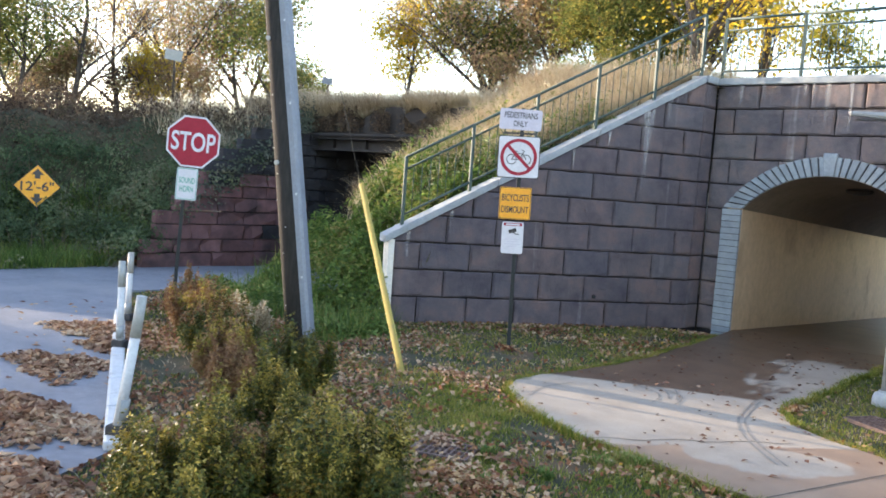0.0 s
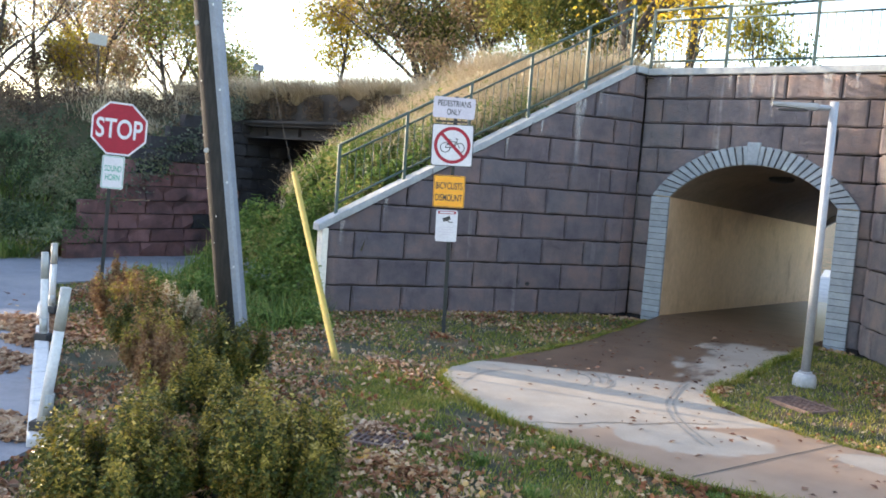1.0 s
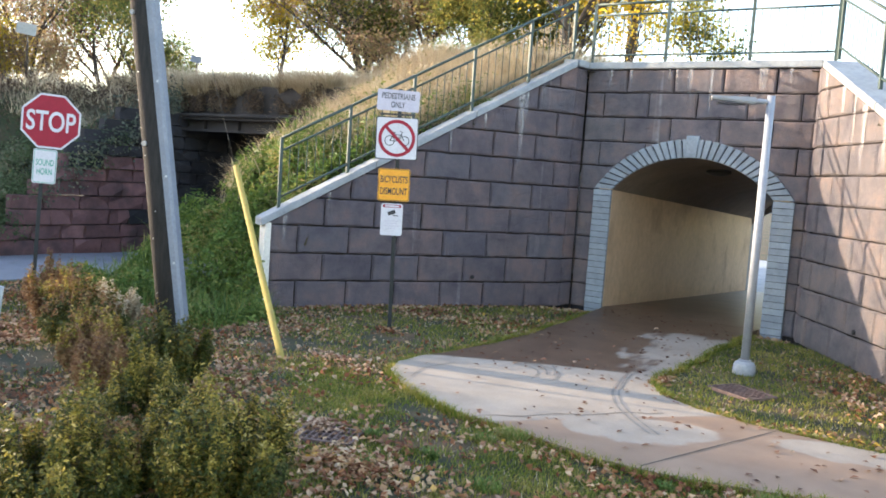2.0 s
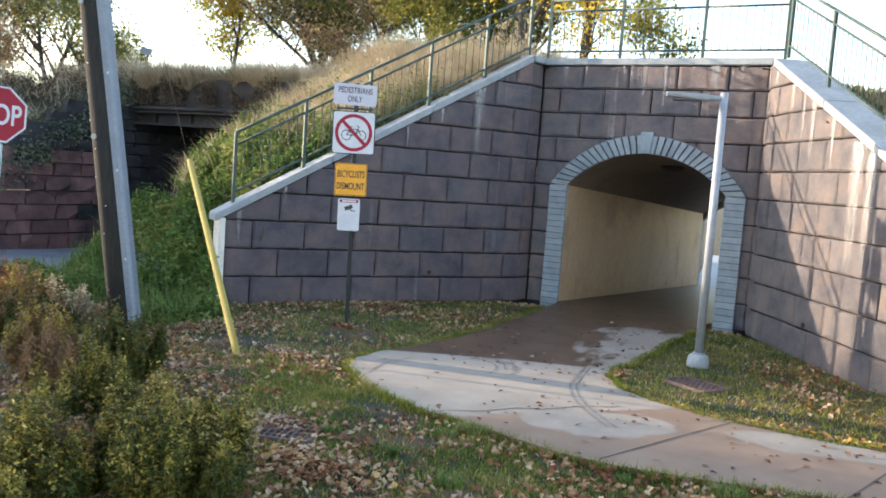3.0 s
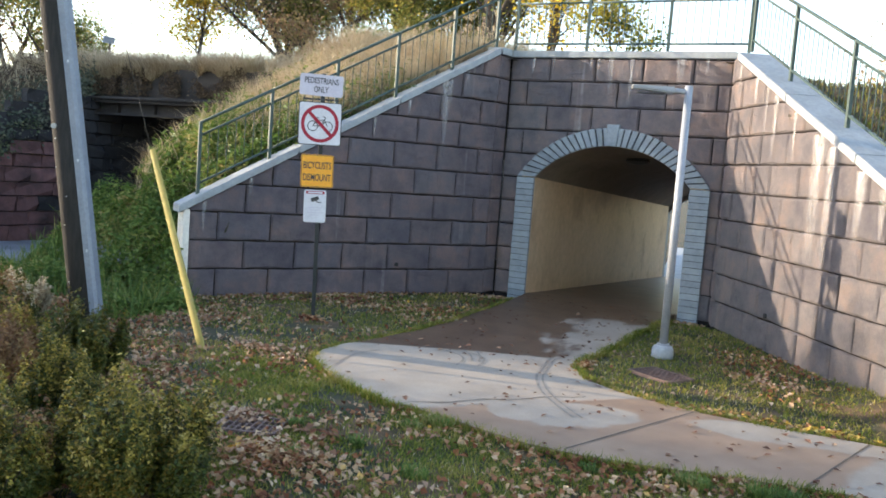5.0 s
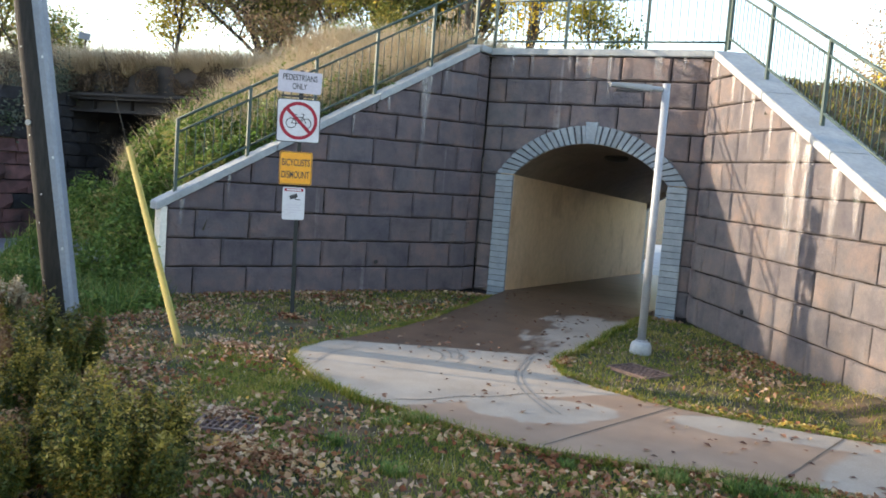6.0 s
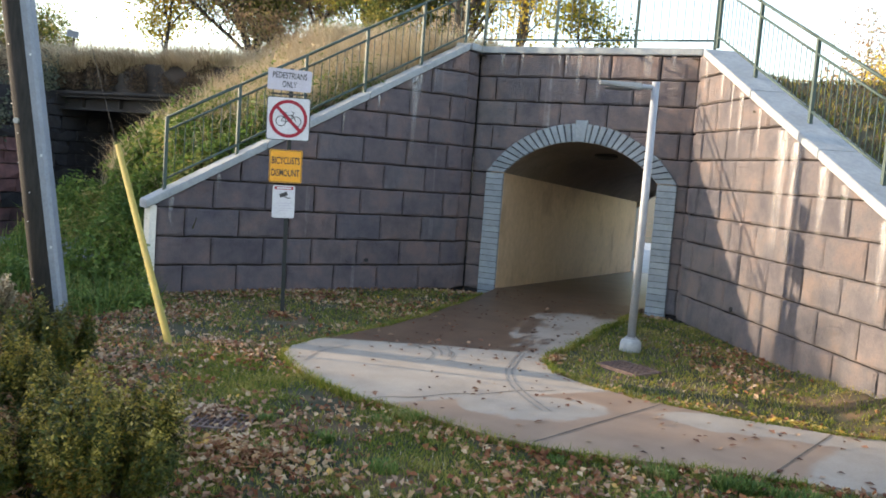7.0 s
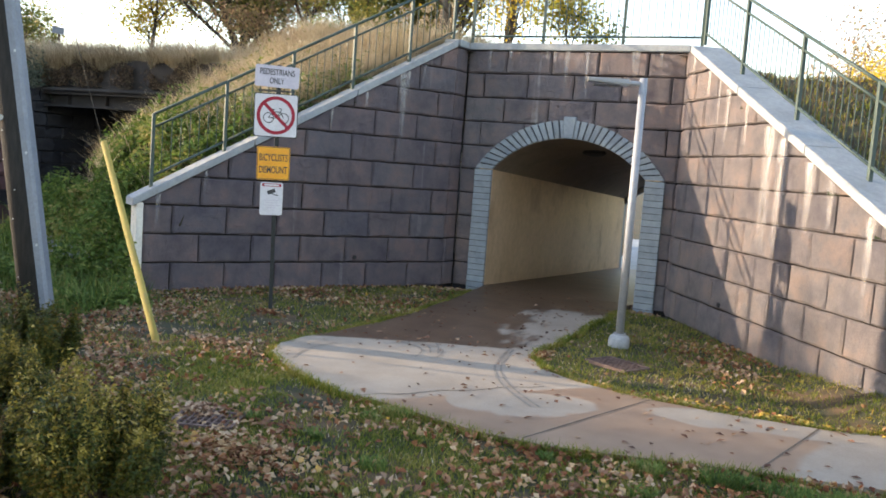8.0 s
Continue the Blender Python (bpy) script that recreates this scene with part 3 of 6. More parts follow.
PATH = flat_slab("path", PATH_NEAR + PATH_FAR, lambda x, y: path_z(x, y) - 0.06, 0.06 + 0.012, M["path"], "pale concrete footpath with damp brown patches", "path", 0.5)


def path_top(x, y):
    return path_z(x, y) + 0.012


def strip_on(name, pts, width, mat, parent, z_of, lift=0.004, label=""):
    """A thin ribbon lying on a surface."""
    bm = bmesh.new()
    rows = []
    for i, p in enumerate(pts):
        a, b = Vector(pts[max(i - 1, 0)]), Vector(pts[min(i + 1, len(pts) - 1)])
        d = (b - a).normalized()
        nrm = Vector((-d.y, d.x))
        w = width * (0.7 + 0.5 * random.random()) * 0.5
        l, r = Vector(p) + nrm * w, Vector(p) - nrm * w
        rows.append([bm.verts.new((l.x, l.y, z_of(l.x, l.y) + lift)), bm.verts.new((r.x, r.y, z_of(r.x, r.y) + lift))])
    for a, b in zip(rows, rows[1:]):
        bm.faces.new((a[0], a[1], b[1], b[0]))
    bmesh.ops.recalc_face_normals(bm, faces=bm.faces)
    if sum(f.normal.z for f in bm.faces) < 0:
        bmesh.ops.reverse_faces(bm, faces=bm.faces)
    ob = link_mesh(name, bm, mat, None, label)
    under(parent, ob)
    return ob


def between(a, b, k):
    return [(a[0] + (b[0] - a[0]) * i / k, a[1] + (b[1] - a[1]) * i / k) for i in range(k + 1)]


for a, b in (((0.16, 8.52), (-0.27, 6.88)), ((-1.40, 8.48), (-2.06, 6.52))):
    strip_on("joint", between(a, b, 10), 0.02, M["joint"], PATH, path_top)


def curve2(a, b, bow, k=14):
    d = Vector(b) - Vector(a)
    nrm = Vector((-d.y, d.x))
    return [tuple(Vector(a) + d * (i / k) + nrm * bow * math.sin(math.pi * i / k)) for i in range(k + 1)]


for a, b, bow in (((-4.62, 9.18), (-4.05, 8.55), 0.22), ((-4.45, 9.25), (-3.85, 8.70), 0.28), ((-4.35, 9.35), (-4.00, 8.85), 0.06), ((-4.20, 9.42), (-3.92, 8.88), 0.04),
                  ((-3.35, 9.75), (-2.30, 7.45), -0.10), ((-3.30, 9.78), (-2.22, 7.48), -0.10), ((-5.1, 8.6), (-5.05, 7.6), -0.10)):
    strip_on("tyre_mark", curve2(a, b, bow), 0.026, M["rubber"], PATH, path_top, 0.005)

crack = [(-3.80 + 1.36 * i / 14, 6.72 + 1.60 * i / 14 + 0.05 * math.sin(i * 1.3)) for i in range(15)]
strip_on("crack", crack, 0.018, M["joint"], PATH, path_top, 0.0045, "silty crack across the path")

# ---- portal walls ----
def rows_of(parity_odd):
    """Course numbers from the footing to the coping."""
    for c in range(0, 11):
        yield c, Z0 + (c - 1) * H, Z0 + c * H, (1 if (c % 2 == 1) == parity_odd else 0)


def make_backing(name, poly, place, label, thick=0.34):
    bm = prism(poly, lambda s, z, o: place(s, z, o - thick - 0.045), thick)
    return tagged(link_mesh(name, bm, M["mortar"]), label, "wall", kind="structure")


GAP = 0.0080
WALL_L = make_backing("wall_west_wing", [(L_END + 0.03, -0.4), (L_CORNER + 0.05, -0.4), (L_CORNER + 0.05, left_top(L_CORNER) - 0.12), (L_END + 0.03, left_top(L_END) - 0.12)], left_at,
                      "sloping wing wall of grey-purple split-face blocks")
WALL_R = make_backing("wall_east_wing", [(R_CORNER, -0.4), (R_END, -0.4), (R_END, right_top(R_END) - 0.12), (R_CORNER, right_top(R_CORNER) - 0.12)], right_at,
                      "sloping wing wall of pinkish split-face blocks")
# the short return between wing and portal face
ret_a, ret_b = Vector(left_at(L_CORNER, 0, 0)), Vector((F_LEFT, FRONT_Y, 0))
ret_d = (ret_b - ret_a).normalized()
ret_n = Vector((ret_d.y, -ret_d.x, 0))
ret_len = (ret_b - ret_a).length


def return_at(s, z, out):
    p = ret_a + ret_d * s + ret_n * out
    return (p.x, p.y, z)


rr_a, rr_b = Vector((F_RIGHT, FRONT_Y, 0)), Vector(right_at(R_CORNER, 0, 0))
rr_d = (rr_b - rr_a).normalized()
rr_n = Vector((rr_d.y, -rr_d.x, 0))
rr_len = (rr_b - rr_a).length


def return_r_at(s, z, out):
    p = rr_a + rr_d * s + rr_n * out
    return (p.x, p.y, z)


WALL_RET = make_backing("wall_return_west", [(-0.07, -0.4), (ret_len + 0.07, -0.4), (ret_len + 0.07, 4.42), (-0.07, 4.42)], return_at, "short return wall of split-face blocks", 0.3)
WALL_RETR = make_backing("wall_return_east", [(-0.07, -0.4), (rr_len + 0.07, -0.4), (rr_len + 0.07, 4.42), (-0.07, 4.42)], return_r_at, "short return wall of split-face blocks", 0.3)
# the portal face, cut round the arch: left pier, right pier, and the spandrel above
arch_xs = [AX - A_HALF + 2 * A_HALF * i / 24 for i in range(25)]
spandrel = [(F_LEFT, 4.42), (F_LEFT, -0.4), (AX - A_HALF, -0.4), (AX - A_HALF, A_SPRING)] + [(x, intrados(x)) for x in arch_xs[1:-1]] + \
           [(AX + A_HALF, A_SPRING), (AX + A_HALF, -0.4), (F_RIGHT, -0.4), (F_RIGHT, 4.42)]
WALL_F = make_backing("wall_portal", spandrel, front_at, "portal wall of pinkish-brown split-face blocks", 0.45)
for f in WALL_F.data.polygons:
    f.use_smooth = False


def lay_blocks(parent, place, s_from, s_to, s0, length, odd, top, mat, hole=None):
    for c, zb, zt, half in rows_of(odd):
        n0 = math.floor((s_from - s0) / length) - 2
        for n in range(n0, n0 + 40):
            a = s0 + (n + half * 0.5) * length
            b = a + length
            a, b = max(a, s_from), min(b, s_to)
            if b - a < 0.05:
                continue
            lo, hi = zb + GAP, zt - GAP
            polys = [[(a + GAP, max(lo, -0.35)), (b - GAP, max(lo, -0.35)), (b - GAP, hi), (a + GAP, hi)]]
            if hole:
                polys = hole(polys[0])
            for poly in polys:
                poly = clip_below(poly, top)
                if len(poly) < 3 or max(p[1] for p in poly) - min(p[1] for p in poly) < 0.02 or max(p[0] for p in poly) - min(p[0] for p in poly) < 0.03:
                    continue
                out = 0.018 * random.random()
                bm = prism(chipped(poly), lambda s, z, o: place(s, z, o - 0.05), 0.05 + out, 0.022)
                wpart("block", bm, mat, parent)


def chipped(poly):
    """Break a block's straight outline into short, slightly nibbled runs."""
    out = []
    for i, a in enumerate(poly):
        b = poly[(i + 1) % len(poly)]
        ln = math.hypot(b[0] - a[0], b[1] - a[1])
        k = max(1, int(ln / 0.11))
        ds, dz = (b[0] - a[0]) / ln if ln else 0, (b[1] - a[1]) / ln if ln else 0
        for j in range(k):
            t = j / k
            inn = random.uniform(0, 0.006) if random.random() < 0.8 else random.uniform(0.004, 0.013)
            out.append((a[0] + (b[0] - a[0]) * t - dz * inn, a[1] + (b[1] - a[1]) * t + ds * inn))
    return out


def arch_hole(poly):
    (a, lo), (b, _), (_, hi), _ = poly
    cut = 0.10                                    # blocks stop under the ring of arch bricks
    xs = [a + (b - a) * i / 10 for i in range(11)]
    fl = []
    for x in xs:
        d = abs(x - AX)
        e = 0.0
        if d < A_OUT - cut:
            e = EX_C + math.sqrt(max(EX_R ** 2 - d * d, 0)) - cut
        fl.append(max(lo, e) if e > 0 else lo)
    out, run = [], []
    for x, z in zip(xs, fl):
        if z < hi - 0.01:
            run.append((x, z))
        elif run:
            out.append(run)
            run = []
    if run:
        out.append(run)
    res = []
    for r in out:
        if len(r) < 2:
            continue
        if all(abs(p[1] - lo) < 1e-6 for p in r):
            res.append([(r[0][0], lo), (r[-1][0], lo), (r[-1][0], hi), (r[0][0], hi)])
        else:
            res.append(r + [(r[-1][0], hi), (r[0][0], hi)])
    return res


# ---- copings ----
def sloped_coping(name, place, s_list, top, label, front=0.05, back=0.52, thick=0.12):
    bm = bmesh.new()
    prev = None
    for s in s_list:
        z = top(s)
        ring = [bm.verts.new(place(s, z - thick, front)), bm.verts.new(place(s, z, front)), bm.verts.new(place(s, z + 0.01, -back)), bm.verts.new(place(s, z - thick, -back))]
        if prev:
            for k in range(4):
                bm.faces.new((prev[k], prev[(k + 1) % 4], ring[(k + 1) % 4], ring[k]))
        else:
            bm.faces.new(ring[::-1])
        prev = ring
    bm.faces.new(prev)
    bmesh.ops.recalc_face_normals(bm, faces=bm.faces)
    es = [e for e in bm.edges if len(e.link_faces) == 2 and e.calc_face_angle(0) > 0.7]
    bmesh.ops.bevel(bm, geom=es, offset=0.012, segments=2, affect="EDGES")
    return tagged(link_mesh(name, bm, M["coping"]), label, "coping", kind="structure")


def chain(a, b, k):
    return [a + (b - a) * i / k for i in range(k + 1)]


# one coping stone after another, with thin joints
for i, (a, b) in enumerate(((3.34, 5.20), (5.206, 7.0), (7.006, 9.02))):
    sloped_coping("trim_west_coping", left_at, chain(a, b, 6), left_top, "sloped pale concrete wall coping", 0.05, 0.34)
for i, (a, b) in enumerate(((-13.36, -11.6), (-11.594, -9.7), (-9.694, -7.8), (-7.794, -5.9))):
    sloped_coping("trim_east_coping", right_at, chain(a, b, 6), right_top, "broad sloped pale concrete wall coping", 0.05, 0.58)
sloped_coping("trim_portal_coping", front_at, chain(F_LEFT - 0.05, F_RIGHT + 0.03, 4), lambda s: 4.54, "level pale concrete coping over the arch", 0.05, 0.34)
sloped_coping("trim_return_coping", return_at, chain(-0.03, ret_len - 0.06, 2), lambda s: 4.545, "short pale concrete coping", 0.05, 0.3)
# the bare cast end of the west wing
end_poly = [(0.0, -0.3), (0.31, -0.3), (0.31, left_top(L_END) - 0.13), (0.0, left_top(L_END) - 0.13)]


def end_at(s, z, out):
    return left_at(L_END - out, z, -s + 0.012)


tagged(link_mesh("wall_end_west", prism(end_poly, lambda s, z, o: end_at(s, z, o - 0.05), 0.10, 0.012), M["limewash"]), "whitish bare concrete end of the wing wall", "wall", kind="structure")

# ---- arch ring ----
ARCH = thing("arch_surround", (AX, FRONT_Y, 0), "grey painted brick arch with projecting keystone", "arch")


def ring_piece(a0, a1):
    """A tapered arch brick between two stations, 0..1 along the arc."""
    def pt(u, outer):
        if outer:
            th = math.asin(A_OUT / EX_R)
            a = -th + 2 * th * u
            return (AX + EX_R * math.sin(a), EX_C + EX_R * math.cos(a))
        th = math.asin(A_HALF / IN_R)
        a = -th + 2 * th * u
        return (AX + IN_R * math.sin(a), IN_C + IN_R * math.cos(a))
    return [pt(a0, False), pt(a1, False), pt(a1, True), pt(a0, True)]


N_RING = 31
for i in range(N_RING):
    u0, u1 = i / N_RING, (i + 1) / N_RING
    if i == N_RING // 2:
        continue
    g = 0.0034
    proud = 0.055 + 0.006 * random.random()
    wpart("arch_brick", prism(ring_piece(u0 + g, u1 - g), lambda s, z, o: front_at(s, z, o - 0.20), 0.20 + proud, 0.006), M["archbrick"], ARCH)
wpart("keystone", prism([(AX - 0.085, 2.865), (AX + 0.085, 2.865), (AX + 0.115, 3.25), (AX - 0.115, 3.25)], lambda s, z, o: front_at(s, z, o - 0.2), 0.29, 0.012), M["archbrick"], ARCH, "projecting grey keystone")
wpart("ring_mortar", prism([(AX + (EX_R - 0.02) * math.sin(a), EX_C + (EX_R - 0.02) * math.cos(a)) for a in chain(-0.985 * math.asin(A_OUT / EX_R), 0.985 * math.asin(A_OUT / EX_R), 20)][::-1] +
                           [(AX + (IN_R + 0.01) * math.sin(a), IN_C + (IN_R + 0.01) * math.cos(a)) for a in chain(-0.985 * math.asin(A_HALF / IN_R), 0.985 * math.asin(A_HALF / IN_R), 20)],
                           lambda s, z, o: front_at(s, z, o - 0.19), 0.215), M["archmortar"], ARCH)
for side in (-1, 1):
    x_in, x_out = AX + side * A_HALF, AX + side * A_OUT
    z = -0.25
    wpart("jamb_core", boxed(((x_in + x_out) / 2 + side * 0.0, FRONT_Y + 0.09, (A_SPRING - 0.25) / 2), (0.325, 0.276, A_SPRING + 0.24)), M["archmortar"], ARCH)
    while z < A_SPRING - 0.02:
        z1 = min(z + 0.112, A_SPRING)
        wpart("jamb_brick", prism([(min(x_in, x_out), z + 0.0045), (max(x_in, x_out), z + 0.0045), (max(x_in, x_out), z1 - 0.0045), (min(x_in, x_out), z1 - 0.0045)],
                                  lambda s, zz, o: front_at(s, zz, o - 0.2), 0.255 + 0.008 * random.random(), 0.006), M["archbrick"], ARCH)
        z = z1

# ---- tunnel ----
def tunnel_shell(name, section, mat, label, thick=0.25):
    """Extrude an open section (x, z) along the falling tunnel, with thickness outward."""
    bm = bmesh.new()
    rings = []
    ys = chain(FRONT_Y + 0.01, T_END, 10)
    for y in ys:
        dz = GRADE * (y - FRONT_Y)
        rings.append([bm.verts.new((x, y, z + dz)) for x, z in section])
    for a, b in zip(rings, rings[1:]):
        for i in range(len(section)):
            j = (i + 1) % len(section)
            bm.faces.new((a[i], a[j], b[j], b[i]))
    bm.faces.new(rings[0])
    bm.faces.new(rings[-1][::-1])
    bmesh.ops.recalc_face_normals(bm, faces=bm.faces)
    return tagged(link_mesh(name, bm, mat), label, "tunnel", kind="structure")


for side, nm in ((-1, "wall_tunnel_west"), (1, "wall_tunnel_east")):
    xi = AX + side * (A_HALF - 0.006)
    tunnel_shell(nm, [(xi, -0.3), (xi + side * 0.3, -0.3), (xi + side * 0.3, A_SPRING + 0.03), (xi, A_SPRING + 0.03)], M["tunnelwall"], "cream stained concrete tunnel wall")
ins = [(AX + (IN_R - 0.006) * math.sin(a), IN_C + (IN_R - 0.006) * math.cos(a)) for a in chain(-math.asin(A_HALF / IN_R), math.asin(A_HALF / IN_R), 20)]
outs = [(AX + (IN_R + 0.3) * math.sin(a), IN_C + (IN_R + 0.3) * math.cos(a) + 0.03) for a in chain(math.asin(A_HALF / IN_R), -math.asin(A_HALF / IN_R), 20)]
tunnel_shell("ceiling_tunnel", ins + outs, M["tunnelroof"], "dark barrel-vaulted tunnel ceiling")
tunnel_shell("floor_tunnel", [(AX - A_HALF + 0.004, -0.2), (AX + A_HALF - 0.004, -0.2), (AX + A_HALF - 0.004, 0.028), (AX - A_HALF + 0.004, 0.028)], M["path"], "damp concrete tunnel floor")
# far headwall, so that the embankment is closed at the other end
tagged(link_mesh("wall_far_portal", prism([(AX - 9, -1.2), (AX - A_HALF - 0.01, -1.2)] + [(AX - A_HALF - 0.01, A_SPRING - 0.8)] + [(x, intrados(x) - 0.77) for x in arch_xs[1:-1]] + [(AX + A_HALF + 0.01, A_SPRING - 0.8), (AX + A_HALF + 0.01, -1.2), (AX + 9, -1.2), (AX + 9, 4.45), (AX - 9, 4.45)],
      lambda s, z, o: (s, T_END + 0.05 + o, z), 0.3), M["coping"]), "plain concrete headwall at the tunnel's far end", "wall", kind="structure")
# added slab, kept pale so that it throws daylight back into the tunnel
flat_slab("path_far", [(AX - 1.5, T_END + 0.02), (AX + 1.5, T_END + 0.02), (AX + 3.0, T_END + 14), (AX - 4.0, T_END + 14)], lambda x, y: GRADE * (T_END - FRONT_Y) - 0.04, 0.06, M["coping"], "pale path slab added beyond the tunnel to bounce light into it", "path", 2.0)
# added pale wall past the far end, a reflector that brightens the tunnel
FW_A, FW_B = Vector((AX + 1.9, T_END + 0.4, 0)), Vector((AX + 5.2, T_END + 7.5, 0))
FW_D = (FW_B - FW_A).normalized()
FW_N = Vector((-FW_D.y, FW_D.x, 0))


def far_bounce_at(s, z, out):
    p = FW_A + FW_D * s + FW_N * out
    return (p.x, p.y, z)


tagged(link_mesh("wall_far_wing", prism([(0, -1.2), (7.8, -1.2), (7.8, 1.0), (0, 4.0)], far_bounce_at, 0.3), M["limewash"]), "pale wall added beyond the tunnel to bounce sunlight into it", "wall", kind="structure")
LUM = thing("tunnel_light", (AX - 0.09, FRONT_Y + 2.2, 2.70), "unlit dark oval luminaire on the tunnel vault", "lamp")
lum = bmesh.new()
bmesh.ops.create_uvsphere(lum, u_segments=16, v_segments=8, radius=1)
bmesh.ops.scale(lum, vec=(0.25, 0.17, 0.075), verts=lum.verts)
part("lens", lum, M["fixture"], LUM)
part("base", boxed((0, 0, 0.06), (0.46, 0.30, 0.05), None, 0.01), M["fixture"], LUM)

# ---- railings ----
def railing(name, posts, top_of, label, end_double=False):
    """posts: (x, y) stations; top_of(x, y) gives the coping height there."""
    x0, y0 = posts[0]
    th = thing(name, (x0, y0, top_of(x0, y0)), label, "railing", "green steel railings on the wall")

    def along(h, r, nm, e0=0.0, e1=0.0):
        for (xa, ya), (xb, yb) in zip(posts, posts[1:]):
            wpart(nm, tube([(xa, ya, top_of(xa, ya) + h), (xb, yb, top_of(xb, yb) + h)], r, 8), M["railgreen"], th)
    along(1.10, 0.024, "top_rail")
    along(0.90, 0.019, "middle_rail")
    along(0.16, 0.019, "bottom_rail")
    for x, y in posts:
        z = top_of(x, y)
        wpart("post", boxed((x, y, z + 0.54), (0.05, 0.05, 1.14), Matrix.Rotation(math.atan2(posts[1][1] - y0, posts[1][0] - x0), 4, "Z"), 0.004), M["railgreen"], th)
    for (xa, ya), (xb, yb) in zip(posts, posts[1:]):
        k = max(2, round(math.hypot(xb - xa, yb - ya) / 0.135))
        for i in range(1, k):
            x, y = xa + (xb - xa) * i / k, ya + (yb - ya) * i / k
            z = top_of(xa, ya) + (top_of(xb, yb) - top_of(xa, ya)) * i / k
            wpart("baluster", tube([(x, y, z + 0.16), (x, y, z + 0.90)], 0.0075, 5), M["railgreen"], th)
    return th


def lw(s, w=0.14):
    p = left_at(s, 0, -w)
    return (p[0], p[1])


def rw(s, w=0.27):
    p = right_at(s, 0, -w)
    return (p[0], p[1])


railing("railing", [lw(s) for s in (3.65, 4.77, 5.88, 6.99, 8.10, 9.02)], lambda x, y: left_top(x * L_DIR[0] + y * L_DIR[1]), "green steel railing on the sloped west coping")
railing("railing", [(-6.42, 15.10), (-5.02, 15.10), (-3.55, 15.10), (-2.20, 15.10)], lambda x, y: 4.54, "green steel railing over the tunnel arch")
railing("railing", [rw(s) for s in (-13.56, -12.15, -10.51, -8.85, -7.15)], lambda x, y: right_top(x * R_DIR[0] + y * R_DIR[1]), "green steel railing on the sloped east coping")

# ---- street lamp ----
LAMP = thing("path_lamp", (-2.32, 11.21, 0.0), "grey steel path lamp with flat head on a concrete foot", "lamp")
part("foot", tube([(0, 0, -0.1), (0, 0, 0.05), (0, 0, 0.10), (0, 0, 0.135), (0, 0, 0.15)], [0.142, 0.142, 0.136, 0.118, 0.085], 24), M["coping"], LAMP, "round concrete foot")
part("base_plate", tube([(0, 0, 0.145), (0, 0, 0.17)], 0.082, 16), M["lampgrey"], LAMP)
part("pole", tube([(0, 0, 0.16), (0, 0, 3.53)], [0.056, 0.050], 16), M["lampgrey"], LAMP)
ARM = Vector((-0.92, -0.40, 0)).normalized()
part("arm", tube([Vector((0, 0, 3.455)), ARM * 0.30 + Vector((0, 0, 3.455))], 0.035, 10), M["lampgrey"], LAMP)
head = bmesh.new()
bmesh.ops.create_cube(head, size=1)
bmesh.ops.scale(head, vec=(0.56, 0.20, 0.085), verts=head.verts)
for v in head.verts:
    if v.co.x < 0:
        v.co.y *= 0.75
        v.co.z = v.co.z * 0.5 + 0.02
bmesh.ops.bevel(head, geom=list(head.edges), offset=0.02, segments=2, affect="EDGES")
bmesh.ops.rotate(head, cent=(0, 0, 0), matrix=Matrix.Rotation(math.atan2(-ARM.y, -ARM.x), 3, "Z"), verts=head.verts)
bmesh.ops.translate(head, vec=ARM * 0.46 + Vector((0, 0, 3.455)), verts=head.verts)
part("head", head, M["lampgrey"], LAMP)
part("lens", boxed(ARM * 0.48 + Vector((0, 0, 3.407)), (0.34, 0.13, 0.012), Matrix.Rotation(math.atan2(ARM.y, ARM.x), 4, "Z")), M["fixture"], LAMP, "dark lamp lens")

# ---- utility pole with conduit, guy guard ----
POLE = thing("utility_pole", (-8.68, 7.36, 0.0), "leaning dark wooden utility pole with a grey conduit cover", "pole")
lean = Vector((-0.155, -0.035, 1.0))
part("shaft", tube([lean * -0.4, lean * 2.0, lean * 4.5, lean * 9.0], [0.158, 0.150, 0.140, 0.120], 18), M["polewood"], POLE)
side = Vector((0.80, 0.30, 0)).normalized()
bm = bmesh.new()
sec = [(-0.075, 0), (-0.075, 0.09), (-0.05, 0.125), (0.05, 0.125), (0.075, 0.09), (0.075, 0)]
tang = Vector((-side.y, side.x, 0))
rings = []
for h in (-0.2, 3.0, 9.0):
    o = lean * h + side * (0.115 - h * 0.003)
    rings.append([bm.verts.new(o + tang * a * 1.15 + side * b) for a, b in sec])
for a, b in zip(rings, rings[1:]):
    for k in range(5):
        bm.faces.new((a[k], a[k + 1], b[k + 1], b[k]))
bmesh.ops.recalc_face_normals(bm, faces=bm.faces)
part("conduit_cover", bm, M["conduit"], POLE, "grey U-shaped cable cover")
for h in (0.9, 2.0, 3.2, 4.3):
    o = lean * h + side * 0.18
    part("strap", boxed(o, (0.02, 0.20, 0.03), Matrix.Rotation(math.atan2(side.y, side.x), 4, "Z"), 0.004), M["galv"], POLE)
for h, r in ((2.40, 0.035), (4.05, 0.03)):
    o = lean * h + Vector((0.0, -0.145, 0))
    part("tag", tube([o, o + Vector((0.01, -0.03, 0))], r, 10), M["band"], POLE, "small pale tag")
